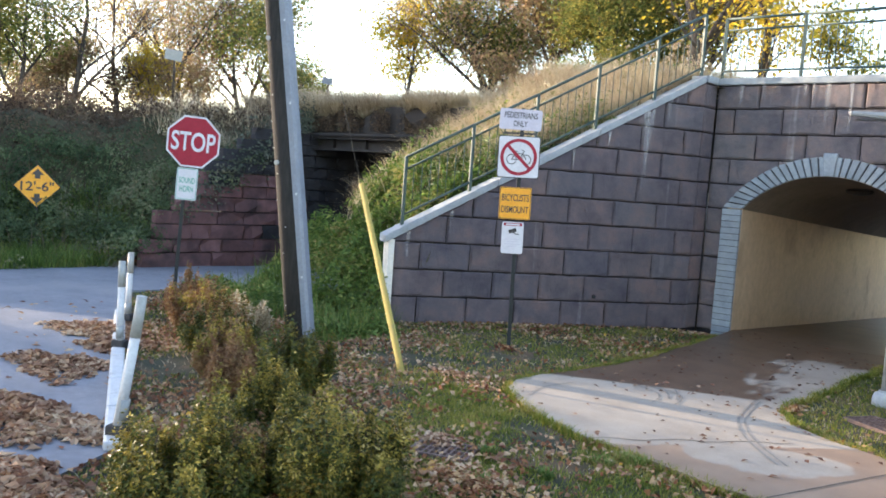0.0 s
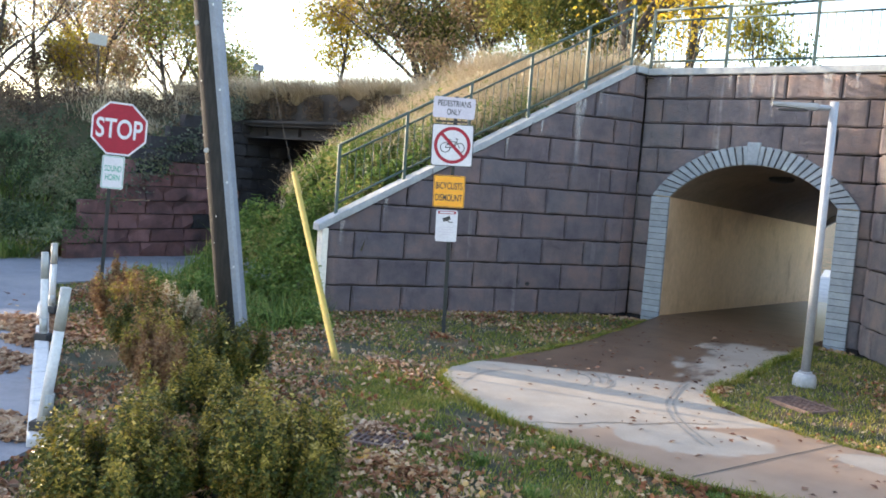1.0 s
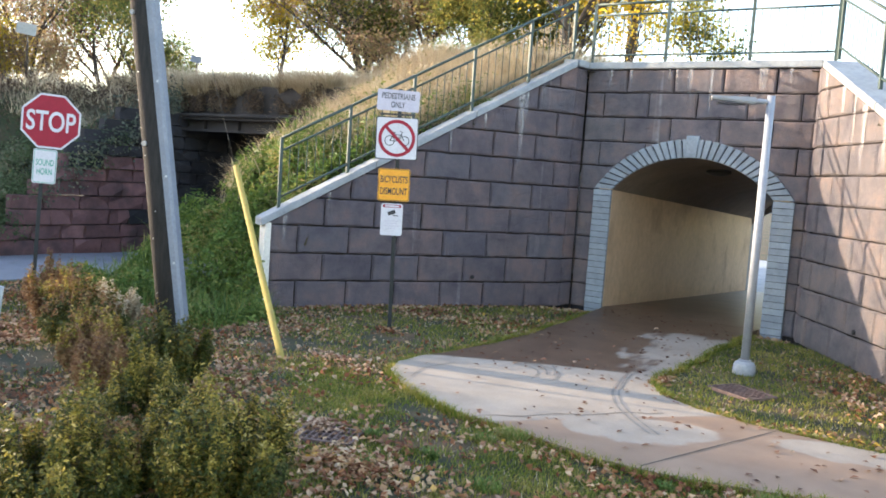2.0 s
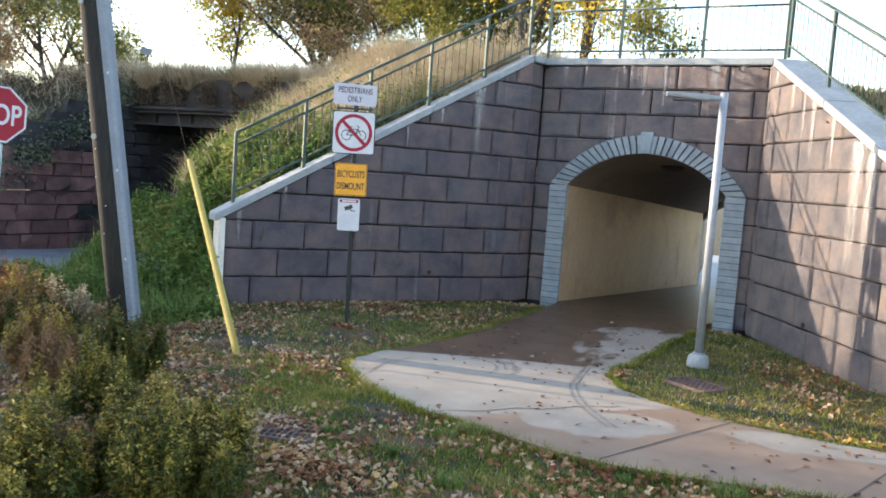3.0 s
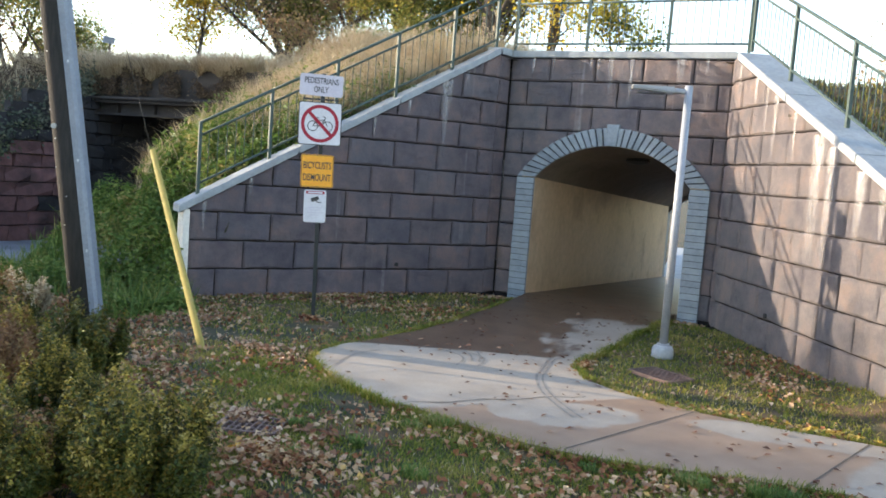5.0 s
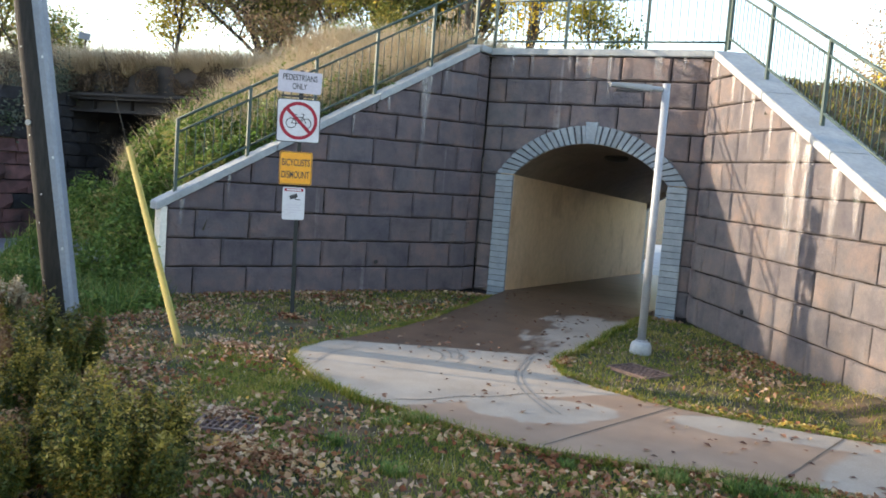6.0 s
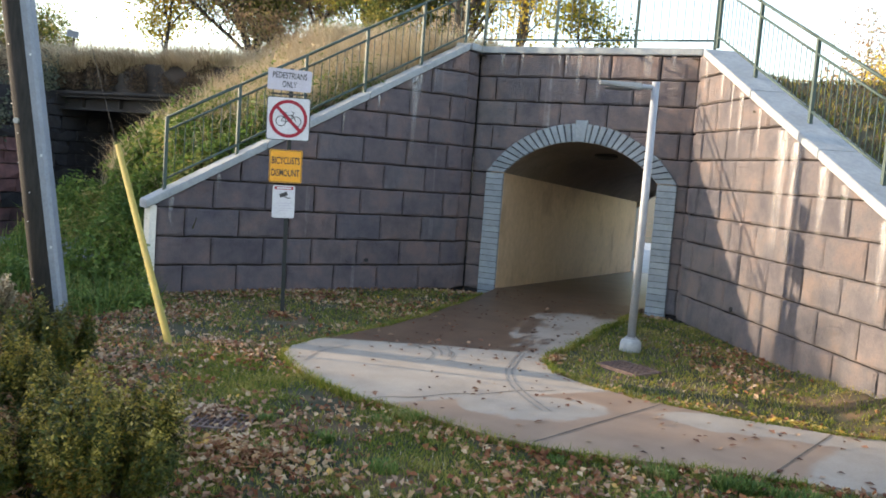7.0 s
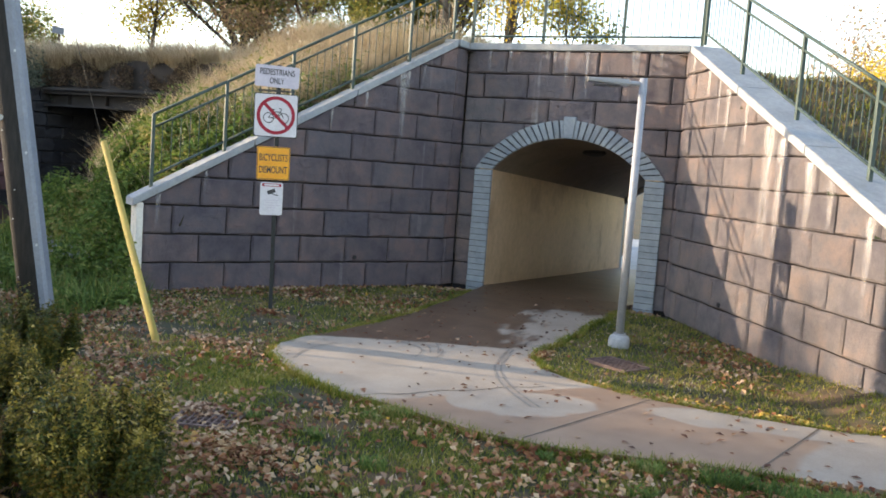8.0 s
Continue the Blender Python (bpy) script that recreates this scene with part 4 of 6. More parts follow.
for k in range(10):
    h = 0.5 + 0.35 * k
    a = 3.6 + 1.6 * random.random()
    o = lean * h + Vector((math.cos(a), math.sin(a), 0)) * 0.152
    part("staple", boxed(o, (0.010, 0.010, 0.014)), M["galv"], POLE)

GUY = thing("guy_guard", (-6.71, 7.32, 0.0), "yellow plastic guard on a leaning guy wire", "guy wire")
gd = Vector((-0.90, 0.0, 2.205))
bm = bmesh.new()
cross = gd.cross(Vector((0, 1, 0))).normalized()
rings = []
for u in (-0.02, 0.5, 1.0):
    o = gd * u
    rings.append([bm.verts.new(o + cross * math.cos(a) * (0.056 - 0.012 * u) + Vector((0, 1, 0)) * math.sin(a) * 0.020) for a in chain(math.radians(110), math.radians(430), 12)])
for a, b in zip(rings, rings[1:]):
    for k in range(12):
        f = bm.faces.new((a[k], a[k + 1], b[k + 1], b[k]))
        f.smooth = True
part("guard", bm, M["yellow"], GUY)
part("wire", tube([(0, 0, -0.05), gd * 3.1], 0.0035, 5), M["poststeel"], GUY, "thin steel wire")

# ---- marker posts on a white kerb strip ----
def marker_post(x, y, height, tilt, label):
    th = thing("marker_post", (x, y, 0.02), label, "bollard", "white marker posts along the road")
    d = Vector((*tilt, 1.0)) * height
    part("base", boxed((0, 0, 0.10), (0.16, 0.13, 0.10), Matrix.Rotation(0.5, 4, "Z"), 0.02), M["black"], th, "black rubber base")
    part("tube", tube([Vector((0, 0, 0.14)), d * 0.72], [0.043, 0.041], 14), M["white"], th)
    part("lower_band", tube([d * 0.16, d * 0.30], 0.0455, 14), M["band"], th, "grey reflective band")
    part("upper_band", tube([d * 0.72, d], [0.0435, 0.041], 14), M["band"], th, "grey reflective band")
    return th


marker_post(-6.10, 3.38, 1.19, (0.072, 0.09), "white flexible marker post leaning over the kerb strip")
marker_post(-9.14, 5.04, 1.08, (-0.02, 0.0), "white flexible marker post standing on the kerb strip")
marker_post(-10.74, 6.02, 1.0, (0.01, 0.01), "white flexible marker post at the road corner")
ka, kb = Vector((-5.93, 3.25, 0)), Vector((-11.6, 6.38, 0))
kd = (kb - ka).normalized()
for i in range(6):
    a, b = ka + kd * (i * 1.08), ka + kd * (i * 1.08 + 1.06)
    c = (a + b) / 2
    tagged(link_mesh("kerb_strip", boxed((c.x, c.y, 0.055), ((b - a).length, 0.15, 0.08), Matrix.Rotation(math.atan2(kd.y, kd.x), 4, "Z"), 0.025), M["white"]),
           "scuffed white rubber lane kerb segment", "kerb", "kerb segments along the road")

# ---- drain grates ----
def drain(x, y, w, d, turn, label, z):
    th = thing("drain_grate", (x, y, z), label, "drain")
    th.rotation_euler = (0, 0, radians(turn))
    bpy.context.view_layer.update()
    for sx, sy, px, py in ((w, 0.03, 0, d / 2), (w, 0.03, 0, -d / 2), (0.03, d, w / 2, 0), (0.03, d, -w / 2, 0)):
        part("frame_bar", boxed((px, py, 0.0), (sx, sy, 0.04)), M["grate"], th)
    part("pit", boxed((0, 0, -0.035), (w - 0.03, d - 0.03, 0.02)), M["black"], th, "dark pit under the grate")
    for i in range(1, 9):
        part("bar", boxed((-w / 2 + w * i / 9, 0, 0), (0.014, d - 0.03, 0.03)), M["grate"], th)
    for i in range(1, 4):
        part("cross_bar", boxed((0, -d / 2 + d * i / 4, 0.001), (w - 0.03, 0.014, 0.03)), M["grate"], th)


drain(-4.40, 5.42, 0.50, 0.40, 20, "rusty iron drain grate among fallen leaves", low_z(-4.4, 5.42) + 0.022)
drain(-2.06, 10.0, 0.62, 0.42, -30, "rusty iron drain grate in the lawn by the lamp", low_z(-2.06, 10.0) + 0.022)


# ---- signs ----
def lettering(body, height, mat, parent, at, m, width=None):
    cu = bpy.data.curves.new("letters", "FONT")
    cu.body, cu.size, cu.align_x, cu.align_y, cu.extrude = body, 1.0, "CENTER", "CENTER", 0.0
    cu.offset = 0.016
    tmp = bpy.data.objects.new("letters", cu)
    scene.collection.objects.link(tmp)
    bpy.context.view_layer.update()
    me = bpy.data.meshes.new_from_object(tmp.evaluated_get(bpy.context.evaluated_depsgraph_get()))
    bpy.data.objects.remove(tmp)
    xs = [v.co.x for v in me.vertices]
    ys = [v.co.y for v in me.vertices]
    k = height / (max(ys) - min(ys))
    kx = width / (max(xs) - min(xs)) if width else k
    cx, cy = (max(xs) + min(xs)) / 2, (max(ys) + min(ys)) / 2
    for v in me.vertices:
        v.co = ((v.co.x - cx) * kx, (v.co.y - cy) * k, 0)
    me.transform(m @ Matrix.Translation(at))
    me.materials.append(mat)
    ob = new("lettering", me)
    ob.parent = parent
    return ob


def plate(outline, thick, mat, parent, m, z, name="plate", label=""):
    """A flat plate in the sign's own plane (x right, y up), its back at z."""
    bm = bmesh.new()
    lo = [bm.verts.new((x, y, z)) for x, y in outline]
    hi = [bm.verts.new((x, y, z + thick)) for x, y in outline]
    bm.faces.new(lo[::-1])
    bm.faces.new(hi)
    for i in range(len(lo)):
        j = (i + 1) % len(lo)
        bm.faces.new((lo[i], lo[j], hi[j], hi[i]))
    bmesh.ops.transform(bm, matrix=m, verts=bm.verts)
    bmesh.ops.recalc_face_normals(bm, faces=bm.faces)
    return part(name, bm, mat, parent, label)


def rrect(cx, cy, w, h, r, k=4):
    out = []
    for sx, sy, a0 in ((1, 1, 0), (-1, 1, 90), (-1, -1, 180), (1, -1, 270)):
        for i in range(k + 1):
            a = radians(a0 + 90 * i / k)
            out.append((cx + sx * (w / 2 - r) + r * math.cos(a), cy + sy * (h / 2 - r) + r * math.sin(a)))
    return out


def disc(cx, cy, r, k=40, a0=0.0):
    return [(cx + r * math.cos(a0 + i * math.tau / k), cy + r * math.sin(a0 + i * math.tau / k)) for i in range(k)]


def ring_band(cx, cy, r0, r1, mat, parent, m, z, name, k=40):
    bm = bmesh.new()
    a = [bm.verts.new((x, y, z)) for x, y in disc(cx, cy, r0, k)]
    b = [bm.verts.new((x, y, z)) for x, y in disc(cx, cy, r1, k)]
    for i in range(k):
        bm.faces.new((a[i], a[(i + 1) % k], b[(i + 1) % k], b[i]))
    bmesh.ops.transform(bm, matrix=m, verts=bm.verts)
    bmesh.ops.recalc_face_normals(bm, faces=bm.faces)
    return part(name, bm, mat, parent)


def stroke(pts, w, mat, parent, m, z, name):
    bm = bmesh.new()
    for (xa, ya), (xb, yb) in zip(pts, pts[1:]):
        d = Vector((xb - xa, yb - ya)).normalized()
        nx, ny = -d.y * w / 2, d.x * w / 2
        bm.faces.new([bm.verts.new(p) for p in ((xa + nx, ya + ny, z), (xa - nx, ya - ny, z), (xb - nx, yb - ny, z), (xb + nx, yb + ny, z))])
    bmesh.ops.transform(bm, matrix=m, verts=bm.verts)
    return part(name, bm, mat, parent)


def sign_frame(turn, lean_deg=0.0):
    """x right along the sign, y up, z out of its face; turn: the way its right edge points."""
    return Matrix.Rotation(radians(turn), 4, "Z") @ Matrix.Rotation(radians(90), 4, "X") @ Matrix.Rotation(radians(lean_deg), 4, "Z")


# path signs on one post
SIGN = thing("path_sign", (-7.035, 9.885, 0.0), "dark steel post with four path signs in front of the wall", "sign")
m = sign_frame(38, 0.0)
part("post", boxed((0, 0, 1.68), (0.055, 0.04, 3.5), Matrix.Rotation(radians(38), 4, "Z") @ Matrix.Rotation(radians(-0.9), 4, "Y"), 0.004), M["poststeel"], SIGN)
tilt = m @ Matrix.Rotation(radians(0.9), 4, "Z")
crooked = tilt @ Matrix.Translation((0, 3.265, 0)) @ Matrix.Rotation(radians(-1.6), 4, "Z") @ Matrix.Translation((0, -3.265, 0))
p1 = plate(rrect(0.0, 3.265, 0.60, 0.295, 0.03), 0.004, M["signpale"], SIGN, crooked, 0.030, "walkers_only_plate", "pale violet-white plate with dark letters")
lettering("PEDESTRIANS", 0.085, M["signblack"], p1, (0.0, 3.325, 0.036), crooked, 0.47)
lettering("ONLY", 0.085, M["signblack"], p1, (0.0, 3.205, 0.036), crooked, 0.20)
p2 = plate(rrect(0.0, 2.735, 0.60, 0.60, 0.035), 0.004, M["signblack"], SIGN, tilt, 0.030, "no_cycling_plate", "white plate with a red ring and bar over a bicycle")
plate(rrect(0.0, 2.735, 0.575, 0.575, 0.028), 0.0015, M["signwhite"], p2, tilt, 0.034, "face")
ring_band(0, 2.735, 0.215, 0.262, M["signred"], p2, tilt, 0.0385, "red_ring")
for cx in (-0.10, 0.105):
    ring_band(cx, 2.70, 0.062, 0.074, M["signblack"], p2, tilt, 0.0370, "wheel", 24)
stroke([(-0.10, 2.70), (-0.045, 2.785), (0.06, 2.785), (0.105, 2.70)], 0.012, M["signblack"], p2, tilt, 0.0371, "bicycle_frame")
stroke([(-0.045, 2.785), (0.0, 2.70), (0.06, 2.785)], 0.012, M["signblack"], p2, tilt, 0.0372, "bicycle_tube")
stroke([(0.0, 2.70), (-0.10, 2.70)], 0.012, M["signblack"], p2, tilt, 0.0373, "chain_stay")
stroke([(-0.075, 2.815), (-0.02, 2.815)], 0.016, M["signblack"], p2, tilt, 0.0374, "saddle")
stroke([(0.06, 2.785), (0.075, 2.825), (0.04, 2.835)], 0.012, M["signblack"], p2, tilt, 0.0374, "handlebar")
stroke([(-0.165, 2.90), (0.165, 2.57)], 0.046, M["signred"], p2, tilt, 0.0390, "red_bar")
stroke([(-0.25, 3.07), (0.25, 3.07)], 0.028, M["signblack"], SIGN, tilt, 0.0300, "narrow_plate")
p3 = plate(rrect(-0.01, 2.075, 0.455, 0.46, 0.03), 0.004, M["signorange"], SIGN, tilt, 0.030, "dismount_plate", "amber plate with black letters")
ring = rrect(-0.01, 2.075, 0.435, 0.44, 0.025)
stroke(ring + ring[:1], 0.008, M["signblack"], p3, tilt, 0.0355, "border_line")
lettering("BICYCLISTS", 0.10, M["signblack"], p3, (-0.01, 2.155, 0.036), tilt, 0.385)
lettering("DISMOUNT", 0.10, M["signblack"], p3, (-0.01, 1.985, 0.036), tilt, 0.385)
p4 = plate(rrect(-0.02, 1.58, 0.31, 0.455, 0.03), 0.004, M["signwhite"], SIGN, tilt, 0.030, "camera_notice", "white notice with a camera symbol and red heading")
plate(rrect(-0.02, 1.772, 0.26, 0.042, 0.008), 0.0015, M["signred"], p4, tilt, 0.034, "red_heading")
stroke([(-0.12, 1.772), (0.08, 1.772)], 0.022, M["signwhite"], p4, tilt, 0.0362, "heading_bar")
stroke([(-0.075, 1.66), (0.03, 1.70)], 0.055, M["signblack"], p4, tilt, 0.0355, "camera_symbol")
stroke([(-0.01, 1.655), (0.025, 1.635), (0.07, 1.635)], 0.014, M["signblack"], p4, tilt, 0.0355, "camera_bracket")
for k, w in ((0, 0.20), (1, 0.16), (2, 0.21), (3, 0.12)):
    stroke([(-0.02 - w / 2, 1.56 - k * 0.035), (-0.02 + w / 2, 1.56 - k * 0.035)], 0.010, M["signpale"], p4, tilt, 0.0355, "text_bar")
part("bolt", tube([m @ Vector((-0.02, 1.375, 0.03)), m @ Vector((-0.02, 1.375, 0.045))], 0.008, 8), M["galv"], SIGN)

STOP = thing("stop_sign", (-13.09, 8.28, 0.0), "red octagonal stop sign above a small horn plate on a post", "sign")
m = sign_frame(58, -2.4)
part("post", boxed((0, 0, 1.55), (0.06, 0.045, 3.2), Matrix.Rotation(radians(58), 4, "Z") @ Matrix.Rotation(radians(2.4), 4, "Y"), 0.004), M["poststeel"], STOP)
p1 = plate(disc(0.02, 2.70, 0.482, 8, math.pi / 8), 0.004, M["signwhite"], STOP, m, 0.032, "octagon_plate", "red octagon with white border")
plate(disc(0.02, 2.70, 0.450, 8, math.pi / 8), 0.0015, M["signred"], p1, m, 0.036, "red_face")
lettering("STOP", 0.335, M["signwhite"], p1, (0.02, 2.70, 0.039), m, 0.74)
p2 = plate(rrect(-0.03, 1.955, 0.36, 0.56, 0.03), 0.004, M["signwhite"], STOP, m, 0.032, "horn_plate", "white plate with faded green letters")
ring = rrect(-0.03, 1.955, 0.33, 0.53, 0.025)
stroke(ring + ring[:1], 0.010, M["signgreen"], p2, m, 0.0375, "border_line")
lettering("SOUND", 0.105, M["signgreen"], p2, (-0.03, 2.02, 0.0378), m, 0.27)
lettering("HORN", 0.105, M["signgreen"], p2, (-0.03, 1.87, 0.0378), m, 0.23)

LOW = thing("clearance_sign", (-18.72, 8.24, -0.1), "amber diamond clearance sign on a green post by the bank", "sign")
m = sign_frame(66, 0.0)
part("post", boxed((0, 0, 0.85), (0.06, 0.045, 1.9), Matrix.Rotation(radians(66), 4, "Z"), 0.004), M["poststeel"], LOW)
dm = lambda r: [(0, 1.70 - r), (r, 1.70), (0, 1.70 + r), (-r, 1.70)]
p1 = plate(dm(0.475), 0.004, M["signblack"], LOW, m, 0.032, "diamond_plate", "amber diamond with black figures and arrows")
plate(dm(0.456), 0.0015, M["signorange"], p1, m, 0.036, "amber_face")
lettering("12'-6\"", 0.21, M["signblack"], p1, (0.0, 1.70, 0.0378), m, 0.66)
for sgn in (1, -1):
    plate([(-0.055, 1.70 + sgn * 0.165), (0.055, 1.70 + sgn * 0.165), (0.055, 1.70 + sgn * 0.25), (0.13, 1.70 + sgn * 0.25), (0, 1.70 + sgn * 0.385), (-0.13, 1.70 + sgn * 0.25), (-0.055, 1.70 + sgn * 0.25)], 0.0008, M["signblack"], p1, m, 0.0372, "arrow")

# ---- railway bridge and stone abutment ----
tagged(link_mesh("wall_abutment_core", boxed((-17.2, 18.4, 1.1), (0.7, 9.6, 3.4)), M["shadestone"]), "dark core of the bridge abutment", "wall", kind="structure")
ABUT = tagged(link_mesh("wall_abutment_face", boxed((-16.80, 17.2, 0.55), (0.1, 11.0, 2.4)), M["shadestone"]), "old red sandstone abutment wall, bridge shade put into its dark stones", "wall", kind="structure")


def rough_stone(x, y0, y1, z0, z1, out, mat):
    bm = boxed((0, 0, 0), (out, y1 - y0 - 0.02, z1 - z0 - 0.02))
    bmesh.ops.subdivide_edges(bm, edges=bm.edges, cuts=1)
    for v in bm.verts:
        if v.co.x > out * 0.4:
            v.co.x += random.uniform(-0.055, 0.045)
            v.co.y *= random.uniform(0.95, 1.0)
            v.co.z *= random.uniform(0.95, 1.0)
    bmesh.ops.translate(bm, vec=(x + out / 2, (y0 + y1) / 2, (z0 + z1) / 2), verts=bm.verts)
    return wpart("stone", bm, mat, ABUT)


z = 0.0
for row in range(11):
    hgt = (0.36, 0.30, 0.34, 0.30, 0.33, 0.28, 0.30, 0.27, 0.30, 0.26, 0.30)[row]
    y = 9.55 + (0.0, 0.0, 0.3, 0.3, 0.75, 0.85, 1.1, 1.5, 1.9, 2.4, 2.8)[row]
    while y < 20.5:
        ln = random.uniform(0.45, 0.95)
        # stones turn near-black towards the bridge to paint in its shade
        mt = M["shadestone"] if (y > 13.2 or z > 2.0 or random.random() < 0.06) else M["redstone"]
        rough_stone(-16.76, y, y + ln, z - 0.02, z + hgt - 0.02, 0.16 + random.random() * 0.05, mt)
        y += ln
    z += hgt
BY, BZ = -1.25, -0.07                # the bridge face stands a little before the portal wall
BRIDGE = thing("railway_bridge", (-14.5, 15.4 + BY, 2.9), "old railway bridge with rusty girder and weathered parapet", "bridge")
bx0, bx1 = -20.0, -11.3
bc, bl = (bx0 + bx1) / 2, bx1 - bx0
wpart("girder_web", boxed((bc, 15.62 + BY, 3.16 + BZ), (bl, 0.06, 0.26)), M["girder"], BRIDGE, "dark riveted girder")
wpart("top_flange", boxed((bc, 15.55 + BY, 3.30 + BZ), (bl, 0.36, 0.05)), M["girder"], BRIDGE)
wpart("bottom_flange", boxed((bc, 15.55 + BY, 3.02 + BZ), (bl, 0.36, 0.05)), M["girder"], BRIDGE)
for i in range(9):
    wpart("stiffener", boxed((bx0 + 0.6 + i * 1.15, 15.56 + BY, 3.16 + BZ), (0.03, 0.14, 0.26)), M["girder"], BRIDGE)
wpart("deck", boxed((bc, 18.45, 3.40), (bl, 8.3, 0.25)), M["girder"], BRIDGE)
wpart("parapet", boxed((bc, 15.75 + BY, 3.66), (bl, 0.30, 0.70), None, 0.03), M["fascia"], BRIDGE, "stained concrete parapet")
wpart("pipe", tube([(bx0, 15.35 + BY, 3.30), (bx1, 15.35 + BY, 3.30)], 0.045, 10), M["girder"], BRIDGE)
tagged(link_mesh("wall_abutment_east", boxed((-11.7, 18.6, 1.0), (0.9, 8.4, 4.0)), M["shadestone"]), "stone abutment on the far side of the road, coloured near-black for shade", "wall", kind="structure")
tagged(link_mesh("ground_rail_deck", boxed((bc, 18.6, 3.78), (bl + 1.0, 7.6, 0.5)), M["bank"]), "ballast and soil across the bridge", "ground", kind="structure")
# added dark sheet across the road, painting the underpass's shade
tagged(link_mesh("wall_underpass_far", boxed((-14.3, 23.3, 1.4), (6.5, 0.5, 4.6)), M["shadestone"]), "added dark sheet closing the underpass, standing in for its shade", "wall", kind="structure")

# trackside plates
def track_sign(x, y, z, w, h, turn, label, mat):
    th = thing("trackside_sign", (x, y, z - 0.3), label, "sign")
    part("post", tube([(0, 0, 0), (0.03, 0, 1.25)], 0.03, 8), M["twig"], th)
    part("plate", boxed((0.03, -0.04, 1.25), (w, 0.02, h), Matrix.Rotation(radians(turn), 4, "Z") @ Matrix.Rotation(radians(6), 4, "Y")), mat, th)


def lime_streak(wall, place, s0, top, length, width):
    """A ragged pale deposit running down the face from the coping."""
    bm = bmesh.new()
    fade = bm.verts.layers.float.new("fade")
    prev, off = None, 0.0
    k = max(5, int(length / 0.07))
    for i in range(k + 1):
        t = i / k
        w = width * 1.5 * (1.0 - 0.5 * t) * random.uniform(0.8, 1.15) * 0.5
        off += random.uniform(-0.005, 0.005)
        row = []
        for c, strength in ((-1.0, 0.0), (-0.4, 0.8), (0.3, 1.0), (1.0, 0.0)):
            v = bm.verts.new(place(s0 + off + c * w, top - length * t, 0.026))
            v[fade] = strength * (1 - t) ** 0.7
            row.append(v)
        if prev:
            for j in range(3):
                bm.faces.new((prev[j], prev[j + 1], row[j + 1], row[j]))
        prev = row
    bmesh.ops.recalc_face_normals(bm, faces=bm.faces)
    wpart("lime_streak", bm, M["lime"], wall, "pale lime deposit")


lime_streak(WALL_L, left_at, 7.90, 3.80, 0.62, 0.20)
lime_streak(WALL_L, left_at, 7.93, 3.78, 1.45, 0.10)
for st, ln, wd in ((8.35, 0.35, 0.05), (8.02, 0.5, 0.06), (7.2, 0.3, 0.05), (6.55, 0.35, 0.06), (4.45, 0.4, 0.06), (3.72, 0.45, 0.07), (5.9, 0.25, 0.05)):
    lime_streak(WALL_L, left_at, st, left_top(st) - 0.14, ln, wd)
for st, ln, wd in ((-5.95, 0.40, 0.07), (-5.55, 0.35, 0.06), (-4.47, 0.75, 0.08), (-4.10, 0.85, 0.06), (-3.23, 0.45, 0.11), (-3.29, 0.42, 0.06), (-2.80, 0.30, 0.05), (-4.85, 0.3, 0.05), (-4.70, 0.42, 0.05)):
    lime_streak(WALL_F, front_at, st, 4.41, ln, wd)
for st, ln, wd in ((-13.2, 0.5, 0.08), (-12.6, 0.5, 0.10), (-11.9, 0.9, 0.12), (-11.3, 0.7, 0.08), (-10.58, 1.7, 0.30), (-10.22, 1.5, 0.24), (-9.55, 0.9, 0.20), (-9.1, 0.6, 0.12), (-8.3, 0.9, 0.14), (-12.2, 0.8, 0.06)):
    lime_streak(WALL_R, right_at, st, right_top(st) - 0.14, ln, wd)
for wall, place, st, zz in ((WALL_L, left_at, 7.16, 0.51), (WALL_R, right_at, -11.56, 0.49)):
    a, b = Vector(place(st, zz, 0.0)), Vector(place(st, zz, 0.028))
    wpart("weep_hole", tube([a, b], 0.035, 12), M["black"], wall, "dark drain hole")

# ---- planting helpers ----
def inside(poly, x, y):
    c = np.zeros(len(x), bool)
    k = len(poly)
    for i in range(k):
        (xa, ya), (xb, yb) = poly[i], poly[(i + 1) % k]
        if ya == yb:
            continue
        c ^= ((ya > y) != (yb > y)) & (x < (xb - xa) * (y - ya) / (yb - ya) + xa)
    return c


PATH_POLY = PATH_NEAR + PATH_FAR


def scatter(k, x0, x1, y0, y1):
    return RNG.uniform(x0, x1, k), RNG.uniform(y0, y1, k)


def clump(x, y, scale, seed):
    return np.array([noise.noise(Vector((a * scale, b * scale, seed))) for a, b in zip(x, y)])


def on_low(x, y, lift=0.0):
    return np.stack([x, y, np.array([low_z(a, b) for a, b in zip(x, y)]) + lift], 1)


def on_bank(x, y, lift=0.0):
    """Points on the bank, without those in front of the walls or over the road."""
    z = np.array([bank_z(a, b) for a, b in zip(x, y)])
    ok = (z > 0.0) & np.array([not (in_recess(a, b, 0.45) and a > -15) for a, b in zip(x, y)]) & ~((x > -16.7) & (x < ROAD_R - 0.5))
    return np.stack([x, y, z + lift], 1)[ok]


def lawn_points(k, x0, x1, y0, y1):
    x, y = scatter(k, x0, x1, y0, y1)
    ok = ~inside(PATH_POLY, x, y) & ~inside(ROAD, x, y) & np.array([in_recess(a, b, -0.03) for a, b in zip(x, y)]) & (y < 14.8) & (np.hypot(x + 4.38, y - 5.36) > 0.17) & (np.hypot(x + 2.06, y - 10.0) > 0.33)
    return x[ok], y[ok]


def stuff(ob, label, category):
    return tagged(ob, label, category, kind="stuff")


